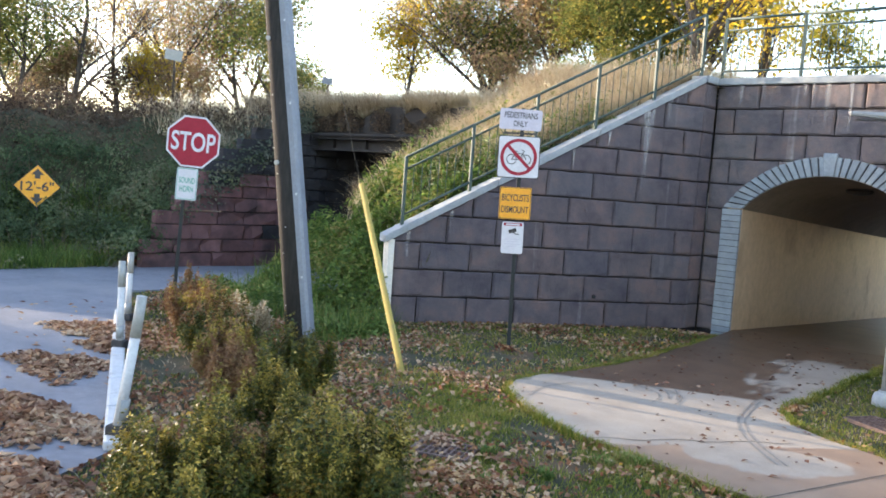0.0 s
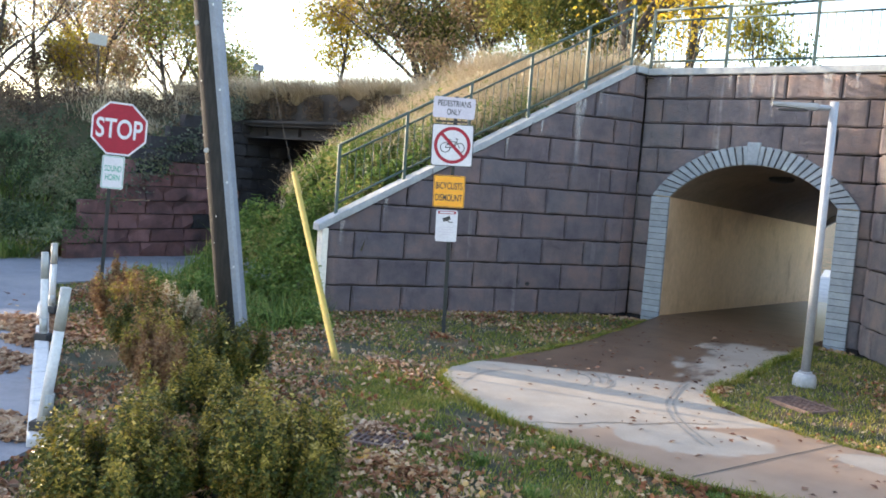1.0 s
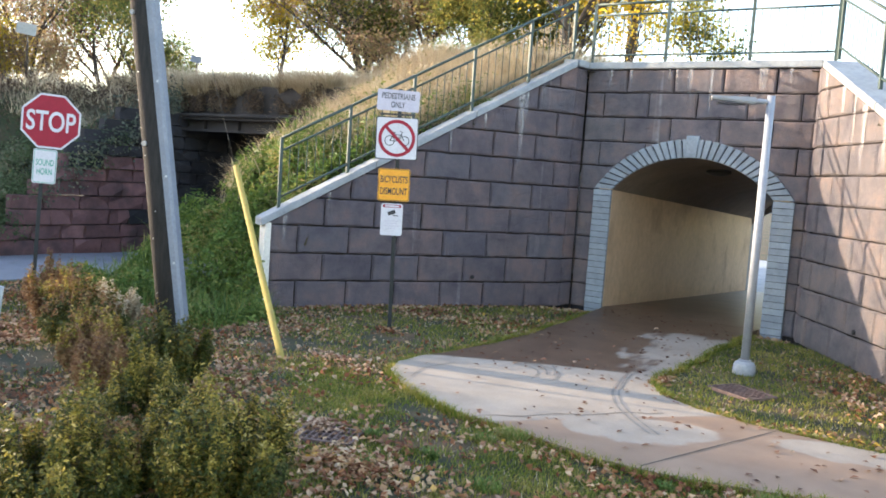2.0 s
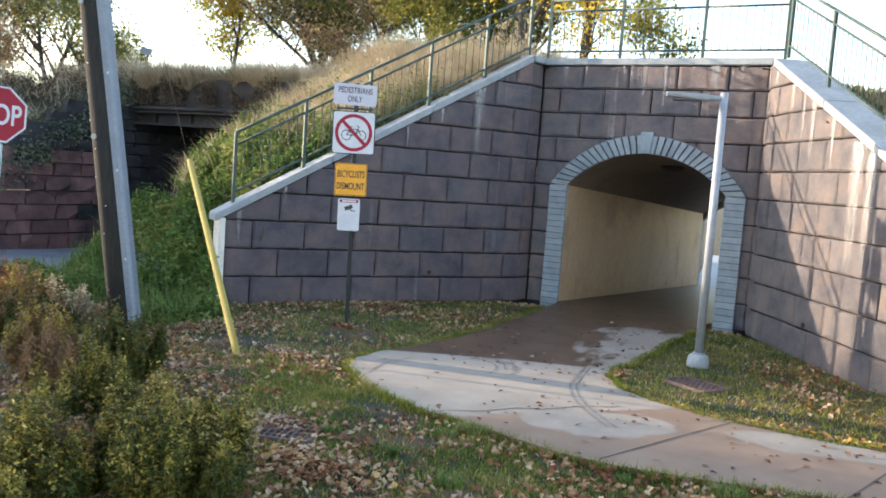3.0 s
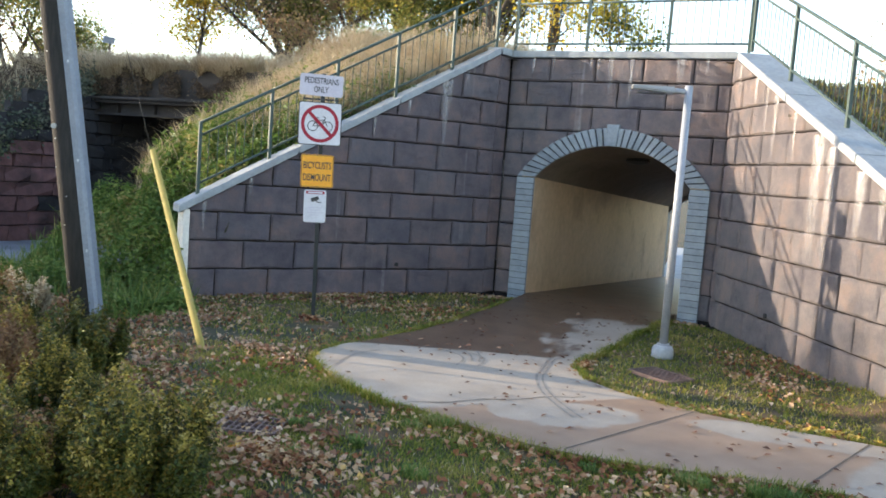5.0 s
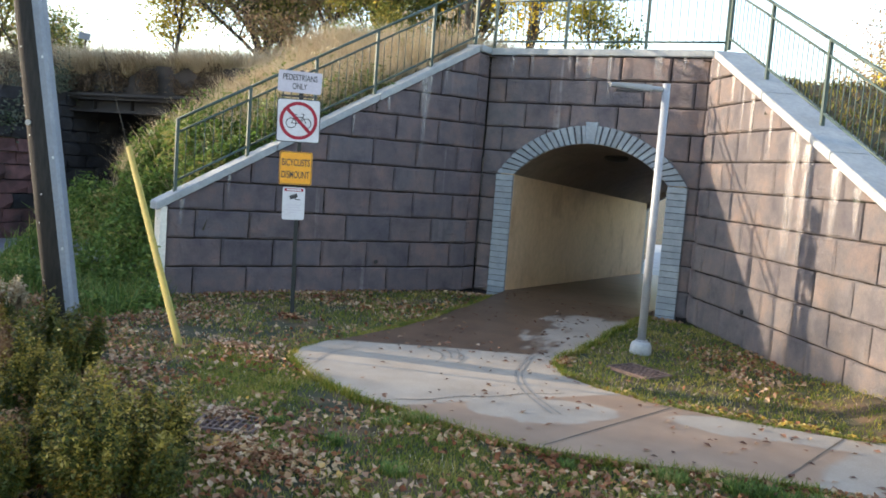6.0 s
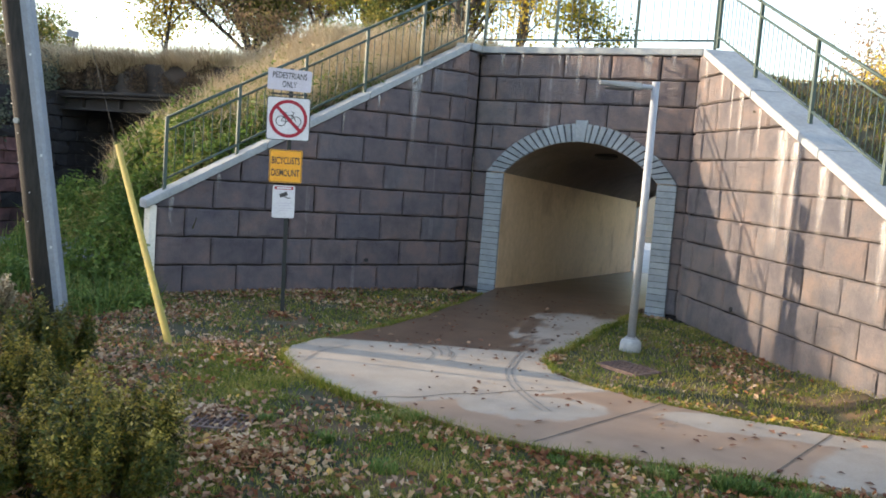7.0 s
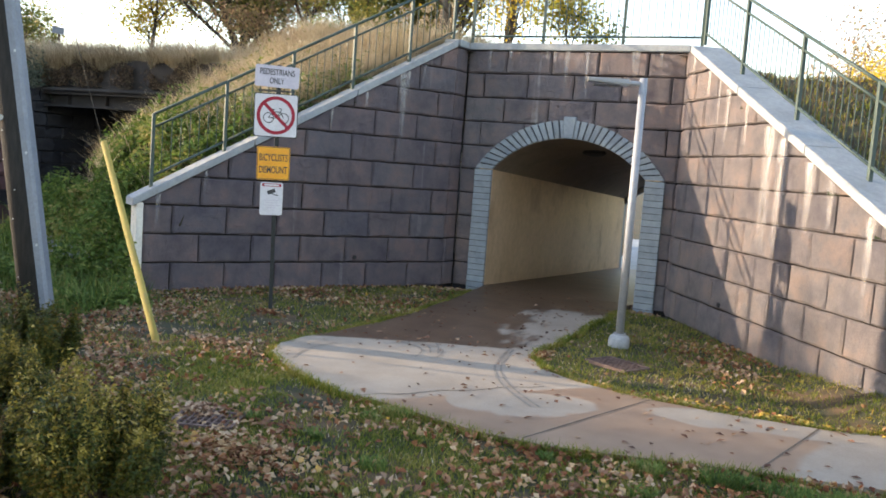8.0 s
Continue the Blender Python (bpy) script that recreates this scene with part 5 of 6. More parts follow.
def mound_leaves(centre, radius, per, squash=0.75):
    """Points on the upper shells of leafy mounds, and the way each faces."""
    count = np.maximum((per * radius ** 2).astype(int), 8)
    which = np.repeat(np.arange(len(centre)), count)
    d = unit(RNG.normal(size=(len(which), 3)))
    d[:, 2] = np.abs(d[:, 2]) - 0.25
    ragged = 1.0 + 0.22 * np.sin(d[:, 0] * 6 + which) + 0.18 * np.sin(d[:, 1] * 8 + which * 2.3)
    r = radius[which] * ragged * (1 - 0.35 * RNG.uniform(0, 1, len(which)) ** 2)
    return centre[which] + d * r[:, None] * np.array([1, 1, squash]), d


def tufts(name, centre, per, height, width, mat, lean, label, spread=0.07):
    """Grass in separate tufts, each fanning out from its own root."""
    which = np.repeat(np.arange(len(centre)), per)
    at = centre[which] + RNG.normal(0, spread, (len(which), 3)) * np.array([1, 1, 0.1])
    tall = RNG.uniform(0.55, 1.25, len(centre))[which]
    ob = blades(name, at, height, width, mat, lean=lean, label=label)
    v = np.zeros(len(ob.data.vertices) * 3, dtype=np.float32)
    ob.data.vertices.foreach_get("co", v)
    v = v.reshape(-1, 5, 3)
    v[:, :, 2] = at[:, None, 2] + (v[:, :, 2] - at[:, None, 2]) * tall[:, None]
    ob.data.vertices.foreach_set("co", v.astype(np.float32).ravel())
    ob.data.update()
    return ob


# ---- lawn, litter ----
x, y = lawn_points(330000, -13.5, 5.0, -2.5, 14.85)
c = clump(x, y, 0.9, 4.0) + 0.6 * clump(x, y, 3.0, 9.0)
edge = inside([(a - 0.45, b) for a, b in PATH_NEAR] + [(a + 0.45, b + 0.35) for a, b in PATH_FAR], x, y)
base_l = (x * L_NRM[0] + y * L_NRM[1] > L_D - 0.9) & (x > -9)
keep = (c + RNG.uniform(-0.35, 0.35, len(x)) + 0.35 * edge + 0.3 * base_l + 0.25 * ((x > -3) & (y > 8)) > -0.10)
stuff(blades("lawn_grass", on_low(x[keep], y[keep]), 0.042, 0.0045, M["grass"], lean=1.0), "short patchy green lawn grass", "grass")
x, y = lawn_points(105000, -13.5, 5.0, -2.5, 14.85)
c = clump(x, y, 0.55, 14.0)
near_l = (x * L_NRM[0] + y * L_NRM[1] > L_D - 1.6) & (x > -9)
keep = RNG.uniform(0, 1, len(x)) < np.clip(0.25 + 1.5 * c + 0.30 * ((x > -1.6) & (y < 8.8) & (y > 7)) + 0.22 * (y < 8) + 0.30 * (y < 6.5) + 0.15 * near_l - 0.45 * ((x > -3.2) & (y > 8.9)), 0.02, 1)
lx, ly = x[keep], y[keep]
dry_one = RNG.uniform(0, 1, len(lx)) < 0.30 + 0.5 * clump(lx, ly, 0.7, 17.0)
for sel, mt, sz, curl, lab in ((~dry_one, "litter", 0.062, 0.18, "scattered brown, red and orange fallen leaves"), (dry_one, "dryleaf", 0.064, 0.30, "scattered curled tan fallen leaves")):
    stuff(leaves("leaf_litter", on_low(lx[sel], ly[sel], 0.035), sz, M[mt], up=0.55, aspect=0.74, curl=curl), lab, "leaf litter")
# deeper drifts: by the drain; yellow (path's far edge) and tan (guard) ones paint sun patches
for cx, cy, rx, ry, k, mt, lab in ((-3.80, 4.95, 0.75, 0.36, 420, "litter", "drift of orange-brown leaves beside the drain"), (-4.62, 5.55, 0.26, 0.22, 170, "dryleaf", "drift of pale leaves over the drain's corner"),
                                   (-0.2, 8.70, 1.3, 0.10, 90, "sunleaf", "yellow leaves painting the sunlit strip along the path edge"), (1.7, 9.10, 1.1, 0.13, 110, "sunleaf", "yellow leaves painting the sunlit strip along the path edge"),
                                   (-2.92, 9.75, 0.13, 0.40, 110, "litter", "brown leaves along the path edge"), (-6.1, 7.75, 0.9, 0.30, 150, "dryleaf", "thin drift of tan leaves standing in for the sun patch by the guard"),
                                   (-6.9, 9.65, 0.35, 0.22, 90, "litter", "brown leaves round the sign post")):
    a, d = RNG.uniform(0, math.tau, k), np.abs(RNG.normal(0, 0.62, k))
    px, py = cx + np.cos(a) * d * rx, cy + np.sin(a) * d * ry
    ob = leaves("leaf_drift", on_low(px, py, 0.035) + np.c_[np.zeros((k, 2)), RNG.uniform(0, 0.04, k) * np.clip(1 - d, 0, 1)], 0.062, M[mt], up=0.8, aspect=0.7, curl=0.22)
    tagged(ob, lab, "leaf litter", "leaf drifts on the lawn", "stuff")
x, y = scatter(5200, -6.0, 4.0, 6.3, 14.9)
ok = inside(PATH_POLY, x, y)
x, y = x[ok], y[ok]
c = clump(x, y, 0.8, 21.0)
side_r = np.clip((x + 3.6) * 0.5, 0, 0.6) * (y > 8.6) + 0.35 * (y < 7.2 + 0.1 * x)
keep = RNG.uniform(0, 1, len(x)) < np.clip(0.17 + 0.55 * c + 0.5 * side_r, 0.04, 1)
pz = np.array([path_top(a, b) for a, b in zip(x, y)])
stuff(leaves("path_leaves", np.stack([x, y, pz + 0.010], 1)[keep], 0.066, M["wetleaf"], up=2.0, aspect=0.66, curl=0.14), "few fallen leaves on the footpath", "leaf litter")
x, y = lawn_points(150000, -6.5, 3.2, 3.4, 7.4)
keep = clump(x, y, 1.1, 25.0) + 0.5 * clump(x, y, 3.2, 26.0) + RNG.uniform(-0.2, 0.2, len(x)) > -0.08
stuff(blades("near_grass", on_low(x[keep], y[keep]), 0.036, 0.0034, M["grass"], lean=1.1), "thin green grass between the fallen leaves", "grass")
x, y = lawn_points(16000, -10.0, 4.0, 1.5, 14.8)
stuff(blades("lawn_thatch", on_low(x, y), 0.035, 0.0035, M["drygrass"], lean=1.4), "dead straw-coloured thatch in the lawn", "grass")
# grass and leaves that hang over the edge of the path
for line in (PATH_NEAR[:-3], PATH_FAR[2:]):
    rim = []
    for (xa, ya), (xb, yb) in zip(line, line[1:]):
        ln = math.hypot(xb - xa, yb - ya)
        k = int(ln * 620)
        t = RNG.uniform(0, 1, k)
        off = RNG.uniform(-0.02, 0.075, k) + 0.03 * np.sin(t * ln * 5 + xa * 3)
        nx, ny = (yb - ya) / ln, -(xb - xa) / ln
        rim.append(np.stack([xa + (xb - xa) * t + nx * off, ya + (yb - ya) * t + ny * off], 1))
    rim = np.concatenate(rim)
    rim = rim[rim[:, 1] < 14.6]
    stuff(blades("edge_grass", on_low(rim[:, 0], rim[:, 1]), 0.075, 0.004, M["grass"], lean=1.0), "short grass hanging over the path edge", "grass")
# bright grass tufts along the path edge
for tx, ty, r in ((-1.02, 6.42, 0.14), (-0.45, 6.55, 0.20), (0.02, 6.52, 0.26), (0.42, 6.60, 0.20), (-3.2, 6.48, 0.14)):
    a, d = RNG.uniform(0, math.tau, 700), np.sqrt(RNG.uniform(0, 1, 700)) * r
    px, py = tx + np.cos(a) * d, ty + np.sin(a) * d * 0.6
    tagged(blades("grass_tuft", on_low(px, py), 0.085, 0.005, M["weed"], lean=0.7), "bright green grass tuft at the path edge", "grass", "grass tufts along the path")
# low green tufts among the fallen leaves
for i in range(16):
    tx, ty, r = RNG.uniform(-4.2, 1.0), RNG.uniform(4.2, 6.4), RNG.uniform(0.05, 0.12)
    a, d = RNG.uniform(0, math.tau, 160), np.sqrt(RNG.uniform(0, 1, 160)) * r
    tagged(blades("grass_tuft", on_low(tx + np.cos(a) * d, ty + np.sin(a) * d), 0.07, 0.006, M["weed"], lean=0.8), "small green grass tuft among fallen leaves", "grass", "grass tufts among the leaves")

# leaf heaps on the road
for tx, ty, rx, ry in ((-10.3, 5.45, 0.80, 0.42), (-8.80, 4.15, 0.62, 0.36), (-6.95, 3.10, 0.70, 0.40), (-5.65, 2.42, 0.45, 0.30), (-9.5, 5.02, 0.32, 0.22), (-7.5, 3.2, 0.35, 0.22)):
    k = int(1500 * rx * ry / 0.35)
    a, d = RNG.uniform(0, math.tau, k), np.sqrt(RNG.uniform(0, 1, k))
    rag = (1 + 0.25 * np.sin(a * 3 + tx) + 0.12 * np.sin(a * 7)) * RNG.choice([1.0, 1.0, 1.25], k)
    px, py = tx + np.cos(a) * d * rx * rag, ty + np.sin(a) * d * ry * rag
    pz = 0.03 + RNG.uniform(0, 1, k) * 0.10 * np.clip(1 - d, 0, 1)
    ob = leaves("leaf_heap", np.stack([px, py, pz], 1), 0.10, M["dryleaf"], up=0.8, aspect=0.6, curl=0.25)
    tagged(ob, "heap of dry brown leaves on the asphalt", "leaf heap", "leaf heaps on the road", "stuff")
x, y = scatter(1500, -13, -3.5, 0.5, 8)
ok = inside(ROAD, x, y) & (RNG.uniform(0, 1, len(x)) < 0.35)
stuff(leaves("road_leaves", np.stack([x[ok], y[ok], np.full(ok.sum(), 0.034)], 1), 0.085, M["litter"], up=2.0, curl=0.12), "single dry leaves on the asphalt", "leaf litter")

# ---- banks ----
x, y = scatter(95000, -25, -16.85, -6, 14.5)
P = on_bank(x, y)
h = clump(P[:, 0], P[:, 1], 0.55, 31.0)
h2 = clump(P[:, 0], P[:, 1], 1.6, 37.0)
low = P[:, 2] + RNG.normal(0, 0.25, len(P)) < 2.35 + 1.3 * h
thin = (h2 + 0.6 * clump(P[:, 0], P[:, 1], 3.5, 39.0) > -0.18) | (RNG.uniform(0, 1, len(P)) < 0.25)
Pi, hi = P[low & thin].copy(), np.clip(0.20 + 1.1 * h + 0.9 * h2, 0.02, 1.2)[low & thin]
Pi[:, 2] += RNG.uniform(0, 1, len(Pi)) ** 0.6 * hi
Pi[:, 0] += hi * 0.45
stuff(leaves("bank_ivy", Pi, 0.066, M["ivy"], up=0.2, outward=np.tile([[0.7, -0.4, 0.5]], (len(Pi), 1)), aspect=0.7, curl=0.2), "dark green ivy and bramble over the bank", "ivy")
x, y = scatter(1500, -24.5, -16.95, -4, 14.5)
C = on_bank(x, y)
C = C[(C[:, 2] + 0.4 * clump(C[:, 0], C[:, 1], 0.6, 31.0) < 2.7) & (C[:, 2] > 0.25)][:330]
at, face = mound_leaves(C + np.array([0.16, -0.08, 0.08]), RNG.uniform(0.22, 0.80, len(C)) * RNG.uniform(0.7, 1.0, len(C)), 1050, 0.7)
at += RNG.normal(0, 0.035, at.shape)
stuff(leaves("ivy_mounds", at, 0.068, M["ivy"], up=0.25, outward=face, aspect=0.6, curl=0.18), "bulging mounds of grey-green ivy and bramble", "ivy")
Pk = P[RNG.uniform(0, 1, len(P)) < 0.022]
stuff(blades("bramble_stems", Pk + np.array([0.1, 0, 0.1]), 0.75, 0.006, M["scrub"], lean=1.7, drift=(0.35, -0.2)), "thin arching bramble stems on the bank", "bramble")
Ps = P[~low]
Ps = Ps[RNG.uniform(0, 1, len(Ps)) < 0.8]
stuff(leaves("bank_scrub", Ps + np.c_[np.zeros((len(Ps), 2)), RNG.uniform(0, 1, len(Ps)) * np.clip(0.4 + 0.9 * clump(Ps[:, 0], Ps[:, 1], 1.1, 45), 0.08, 1.1)], 0.085, M["scrub"], up=0.1, aspect=0.4, curl=0.3), "greyish brown scrub along the bank top", "scrub")
x, y = scatter(30000, -30, -17.5, -4, 20)
P = on_bank(x, y)
P = P[(P[:, 2] + 0.5 * clump(P[:, 0], P[:, 1], 0.8, 6.6) > 3.0) & (clump(P[:, 0], P[:, 1], 0.4, 3.3) > -0.25)]
P = P[-P[:, 0] < (1.74 + 0.25 * clump(P[:, 0], P[:, 1], 0.9, 49)) * P[:, 1]]
stuff(blades("bank_dry_grass", P, 0.50, 0.009, M["drygrass"], lean=1.2), "tall tan dry grass on the bank top", "grass")
# brushy brown growth that rounds off the bank top
x, y = scatter(900, -26, -17.2, 0, 17)
C = on_bank(x, y)
C = C[(C[:, 2] > 2.5) & (clump(C[:, 0], C[:, 1], 0.5, 47) > -0.2)][:230]
at, face = mound_leaves(C + np.array([0, 0, 0.15]), RNG.uniform(0.25, 0.62, len(C)), 620, 1.0)
stuff(leaves("bank_brush", at + RNG.normal(0, 0.05, at.shape), 0.07, M["scrub"], up=0.1, outward=face, aspect=0.35, curl=0.3), "brown and grey brush along the bank top", "scrub")
C = C[-C[:, 0] < 1.70 * C[:, 1]]
stuff(tufts("bank_tufts", C + np.array([0.1, 0, 0.25]), 60, 0.55, 0.006, M["drygrass"], 0.9, "tan grass tufts on the bank top", 0.14), "tan grass tufts on the bank top", "grass")
# grassy foot of the bank beside the road
x, y = scatter(22000, -19.6, -16.9, 2, 10)
P = on_bank(x, y)
P = P[P[:, 2] < 1.5]
stuff(blades("bank_foot_grass", P, 0.32, 0.008, M["weed"], lean=0.6), "green weeds at the foot of the bank", "grass")
# ivy hanging over the stone abutment
x, y = scatter(9000, -17.6, -16.45, 10.6, 15.4)
z = np.clip(1.25 + (y - 10.2) * 0.62, 1.2, 3.5) + RNG.normal(0, 0.22, len(x)) + 0.35 * clump(x, y, 1.1, 8)
stuff(leaves("abutment_ivy", np.stack([x, y, z], 1), 0.075, M["creeper"], up=0.2, outward=np.tile([[0.8, -0.2, 0.3]], (len(x), 1)), aspect=0.75), "pale grey-green creeper over the stone wall", "ivy")

# slope between the road and the wing wall
x, y = scatter(66000, -13.4, -6.2, 8.8, 16)
P = on_bank(x, y)
c = clump(P[:, 0], P[:, 1], 0.7, 51)
dry = P[:, 1] + 1.3 * c + RNG.normal(0, 0.55, len(P)) + 0.9 * np.clip(-P[:, 0] - 10.9, 0, 1.8) > 12.45
Pd = P[dry]
stuff(blades("slope_dry_grass", Pd[RNG.uniform(0, 1, len(Pd)) < 0.42], 0.34, 0.005, M["drygrass"], lean=1.2), "tan dry grass on the slope", "grass")
stuff(tufts("slope_tufts", Pd[RNG.uniform(0, 1, len(Pd)) < 0.036], 46, 0.42, 0.0048, M["drygrass"], 1.1, "tall tan grass in arching tufts on the slope"), "tall tan grass in arching tufts on the slope", "grass")
mixed = Pd[(RNG.uniform(0, 1, len(Pd)) < 0.22) & (clump(Pd[:, 0], Pd[:, 1], 1.1, 53) > -0.02)]
stuff(leaves("slope_herbs", mixed + np.c_[np.zeros((len(mixed), 2)), RNG.uniform(0.05, 0.5, len(mixed))], 0.085, M["weed"], up=0.4, aspect=0.4, curl=0.15), "green herbs among the dry grass", "weeds")
# nodding seed heads along the upper railing
fs, fo = RNG.uniform(5.6, 9.3, 210), RNG.uniform(0.28, 1.5, 210)
root = on_bank(L_NRM[0] * (L_D + fo) + L_DIR[0] * fs, L_NRM[1] * (L_D + fo) + L_DIR[1] * fs)
tall, bend = RNG.uniform(0.45, 0.95, len(root)), RNG.uniform(0, math.tau, len(root))
stalks = bmesh.new()
plume = []
for p, hgt, a in zip(root, tall, bend):
    dv = np.array([math.cos(a), math.sin(a), 0])
    line = [p, p + dv * 0.03 + np.array([0, 0, hgt * 0.6]), p + dv * 0.09 + np.array([0, 0, hgt]), p + dv * 0.17 + np.array([0, 0, hgt * 0.98])]
    add_tube(stalks, line, [0.004, 0.003, 0.0025, 0.002], 3, cap=False)
    for q in np.linspace(0, 1, 16):
        plume.append(line[2] * (1 - q) + line[3] * q + np.array([0, 0, 0.03 * math.sin(q * 3.1) - 0.03 * q]) + RNG.normal(0, 0.009, 3))
stuff(link_mesh("seed_stalks", stalks, M["drygrass"]), "thin straw stalks of tall foxtail grass", "grass")
stuff(leaves("seed_heads", np.array(plume), 0.045, M["drygrass"], up=0.0, aspect=0.35, curl=0.2), "nodding pale seed heads of foxtail grass", "grass")
Pg = P[~dry]
Pg = Pg[RNG.uniform(0, 1, len(Pg)) < 0.9]
lift = RNG.uniform(0.0, 1.0, len(Pg)) * np.clip(0.38 + 0.5 * clump(Pg[:, 0], Pg[:, 1], 1.3, 5), 0.1, 0.8)
stuff(leaves("slope_weeds", Pg + np.c_[np.zeros((len(Pg), 2)), lift], 0.115, M["weed"], up=0.5, aspect=0.38, curl=0.15), "leafy green weeds on the slope", "weeds")
C = Pg[RNG.uniform(0, 1, len(Pg)) < 0.016]
at, face = mound_leaves(C, RNG.uniform(0.16, 0.42, len(C)), 800, 0.9)
stuff(leaves("slope_bushes", at, 0.10, M["weed"], up=0.45, outward=face, aspect=0.36, curl=0.14), "bushy green weeds in clumps on the slope", "weeds")
Pb = P[(RNG.uniform(0, 1, len(P)) < 0.045) & ~dry]
stuff(blades("slope_straw", Pb[::2], 0.48, 0.005, M["drygrass"], lean=0.7), "straw stalks among the green weeds", "grass")
# arching dead stalks on the road side of the slope
x, y = scatter(2600, -13.0, -11.0, 9.8, 13.5)
P = on_bank(x, y)
stuff(blades("slope_stalks", P[::5], 0.42, 0.005, M["drygrass"], lean=1.1, drift=(-0.25, -0.1)), "arching dead stalks overhanging the road", "grass")
# rank weeds on the flat beside the wing wall's end
x, y = scatter(24000, -13.4, -8.4, 7.4, 10.6)
ok = ~inside(ROAD, x, y) & ((x * L_NRM[0] + y * L_NRM[1] > L_D + 0.3) | (x * L_DIR[0] + y * L_DIR[1] < L_END - 0.15)) & (y > 8.0 - (x + 9.5) * 0.15 + 0.35 * np.sin(x * 3))
x, y = x[ok], y[ok]
zz = np.maximum(np.array([low_z(a, b) for a, b in zip(x, y)]), np.array([bank_z(a, b) for a, b in zip(x, y)]))
tall = np.clip(0.20 + 0.75 * clump(x, y, 1.1, 61) + 0.06 * (y - 8.4), 0.03, 0.6)
stuff(leaves("rank_weeds", np.stack([x, y, zz + RNG.uniform(0, 1, len(x)) * tall], 1), 0.095, M["weed"], up=0.5, aspect=0.45, curl=0.15), "rank green weeds beside the wing wall", "weeds")
C = np.stack([x, y, zz], 1)[(tall > 0.22) & (RNG.uniform(0, 1, len(x)) < 0.014)]
at, face = mound_leaves(C, RNG.uniform(0.15, 0.40, len(C)), 850, 0.9)
stuff(leaves("rank_clumps", at, 0.085, M["weed"], up=0.45, outward=face, aspect=0.45, curl=0.14), "leafy green weed clumps beside the wing wall", "weeds")
stuff(blades("rank_grass", np.stack([x, y, zz], 1)[::7], 0.34, 0.007, M["weed"], lean=0.8), "rank green grass beside the wing wall", "grass")
# railway crest, also across the bridge
x, y = scatter(30000, -30, -5.5, 14.6, 20)
bad = np.array([in_recess(a, b, 0.3) for a, b in zip(x, y)])
zc = np.where((x > -17.5) & (x < -10.5), 4.03, np.array([max(bank_z(a, b), 0.5) for a, b in zip(x, y)]))
ok = (clump(x, y, 0.6, 71) > -0.3) & ~bad
stuff(blades("crest_dry_grass", np.stack([x, y, zc], 1)[ok], 0.32, 0.008, M["drygrass"], lean=1.1), "tan dry grass along the railway", "grass")
x, y = scatter(620, -26, -10.5, 14.3, 16.5)
zc = np.where((x > -17.5) & (x < -10.5), 3.98, np.array([max(bank_z(a, b), 0.5) for a, b in zip(x, y)]))
stuff(tufts("crest_tufts", np.stack([x, y, zc], 1)[clump(x, y, 0.8, 73) > -0.15], 46, 0.46, 0.006, M["drygrass"], 1.0, "tan grass tufts along the railway", 0.09), "tan grass tufts along the railway", "grass")
x, y = scatter(15000, -19.5, -11.8, 14.2, 15.3)
stuff(blades("parapet_dry_grass", np.stack([x, y, 3.80 + 0.35 * clump(x, y, 1.3, 77)], 1)[clump(x, y, 0.9, 72) > -0.25], 0.46, 0.008, M["drygrass"], lean=1.5, drift=(0, -0.25)), "tan dry grass drooping over the bridge parapet", "grass")
x, y = scatter(20000, -19, -11.6, 14.10, 14.6)
ok = clump(x, y, 1.2, 75) + 0.5 * clump(x, y, 4.0, 76) > -0.12
stuff(leaves("crest_scrub", np.stack([x, y, 3.40 + RNG.uniform(0, 1, len(x)) * np.clip(0.50 + 0.7 * clump(x, y, 1.5, 78), 0.1, 0.95)], 1)[ok], 0.07, M["scrub"], up=0.1, aspect=0.35, curl=0.3), "dark brown brush on the bridge parapet", "scrub")
# slope behind the east railing
x, y = scatter(60000, -2.5, 9, 9.0, 17)
P = on_bank(x, y)
stuff(blades("east_slope_grass", P[::2], 0.10, 0.007, M["scrub"], lean=0.8), "dull brown-green grass behind the east railing", "grass")
stuff(blades("east_slope_green", P[::2], 0.08, 0.007, M["grass"], lean=0.9), "thin green grass behind the east railing", "grass")


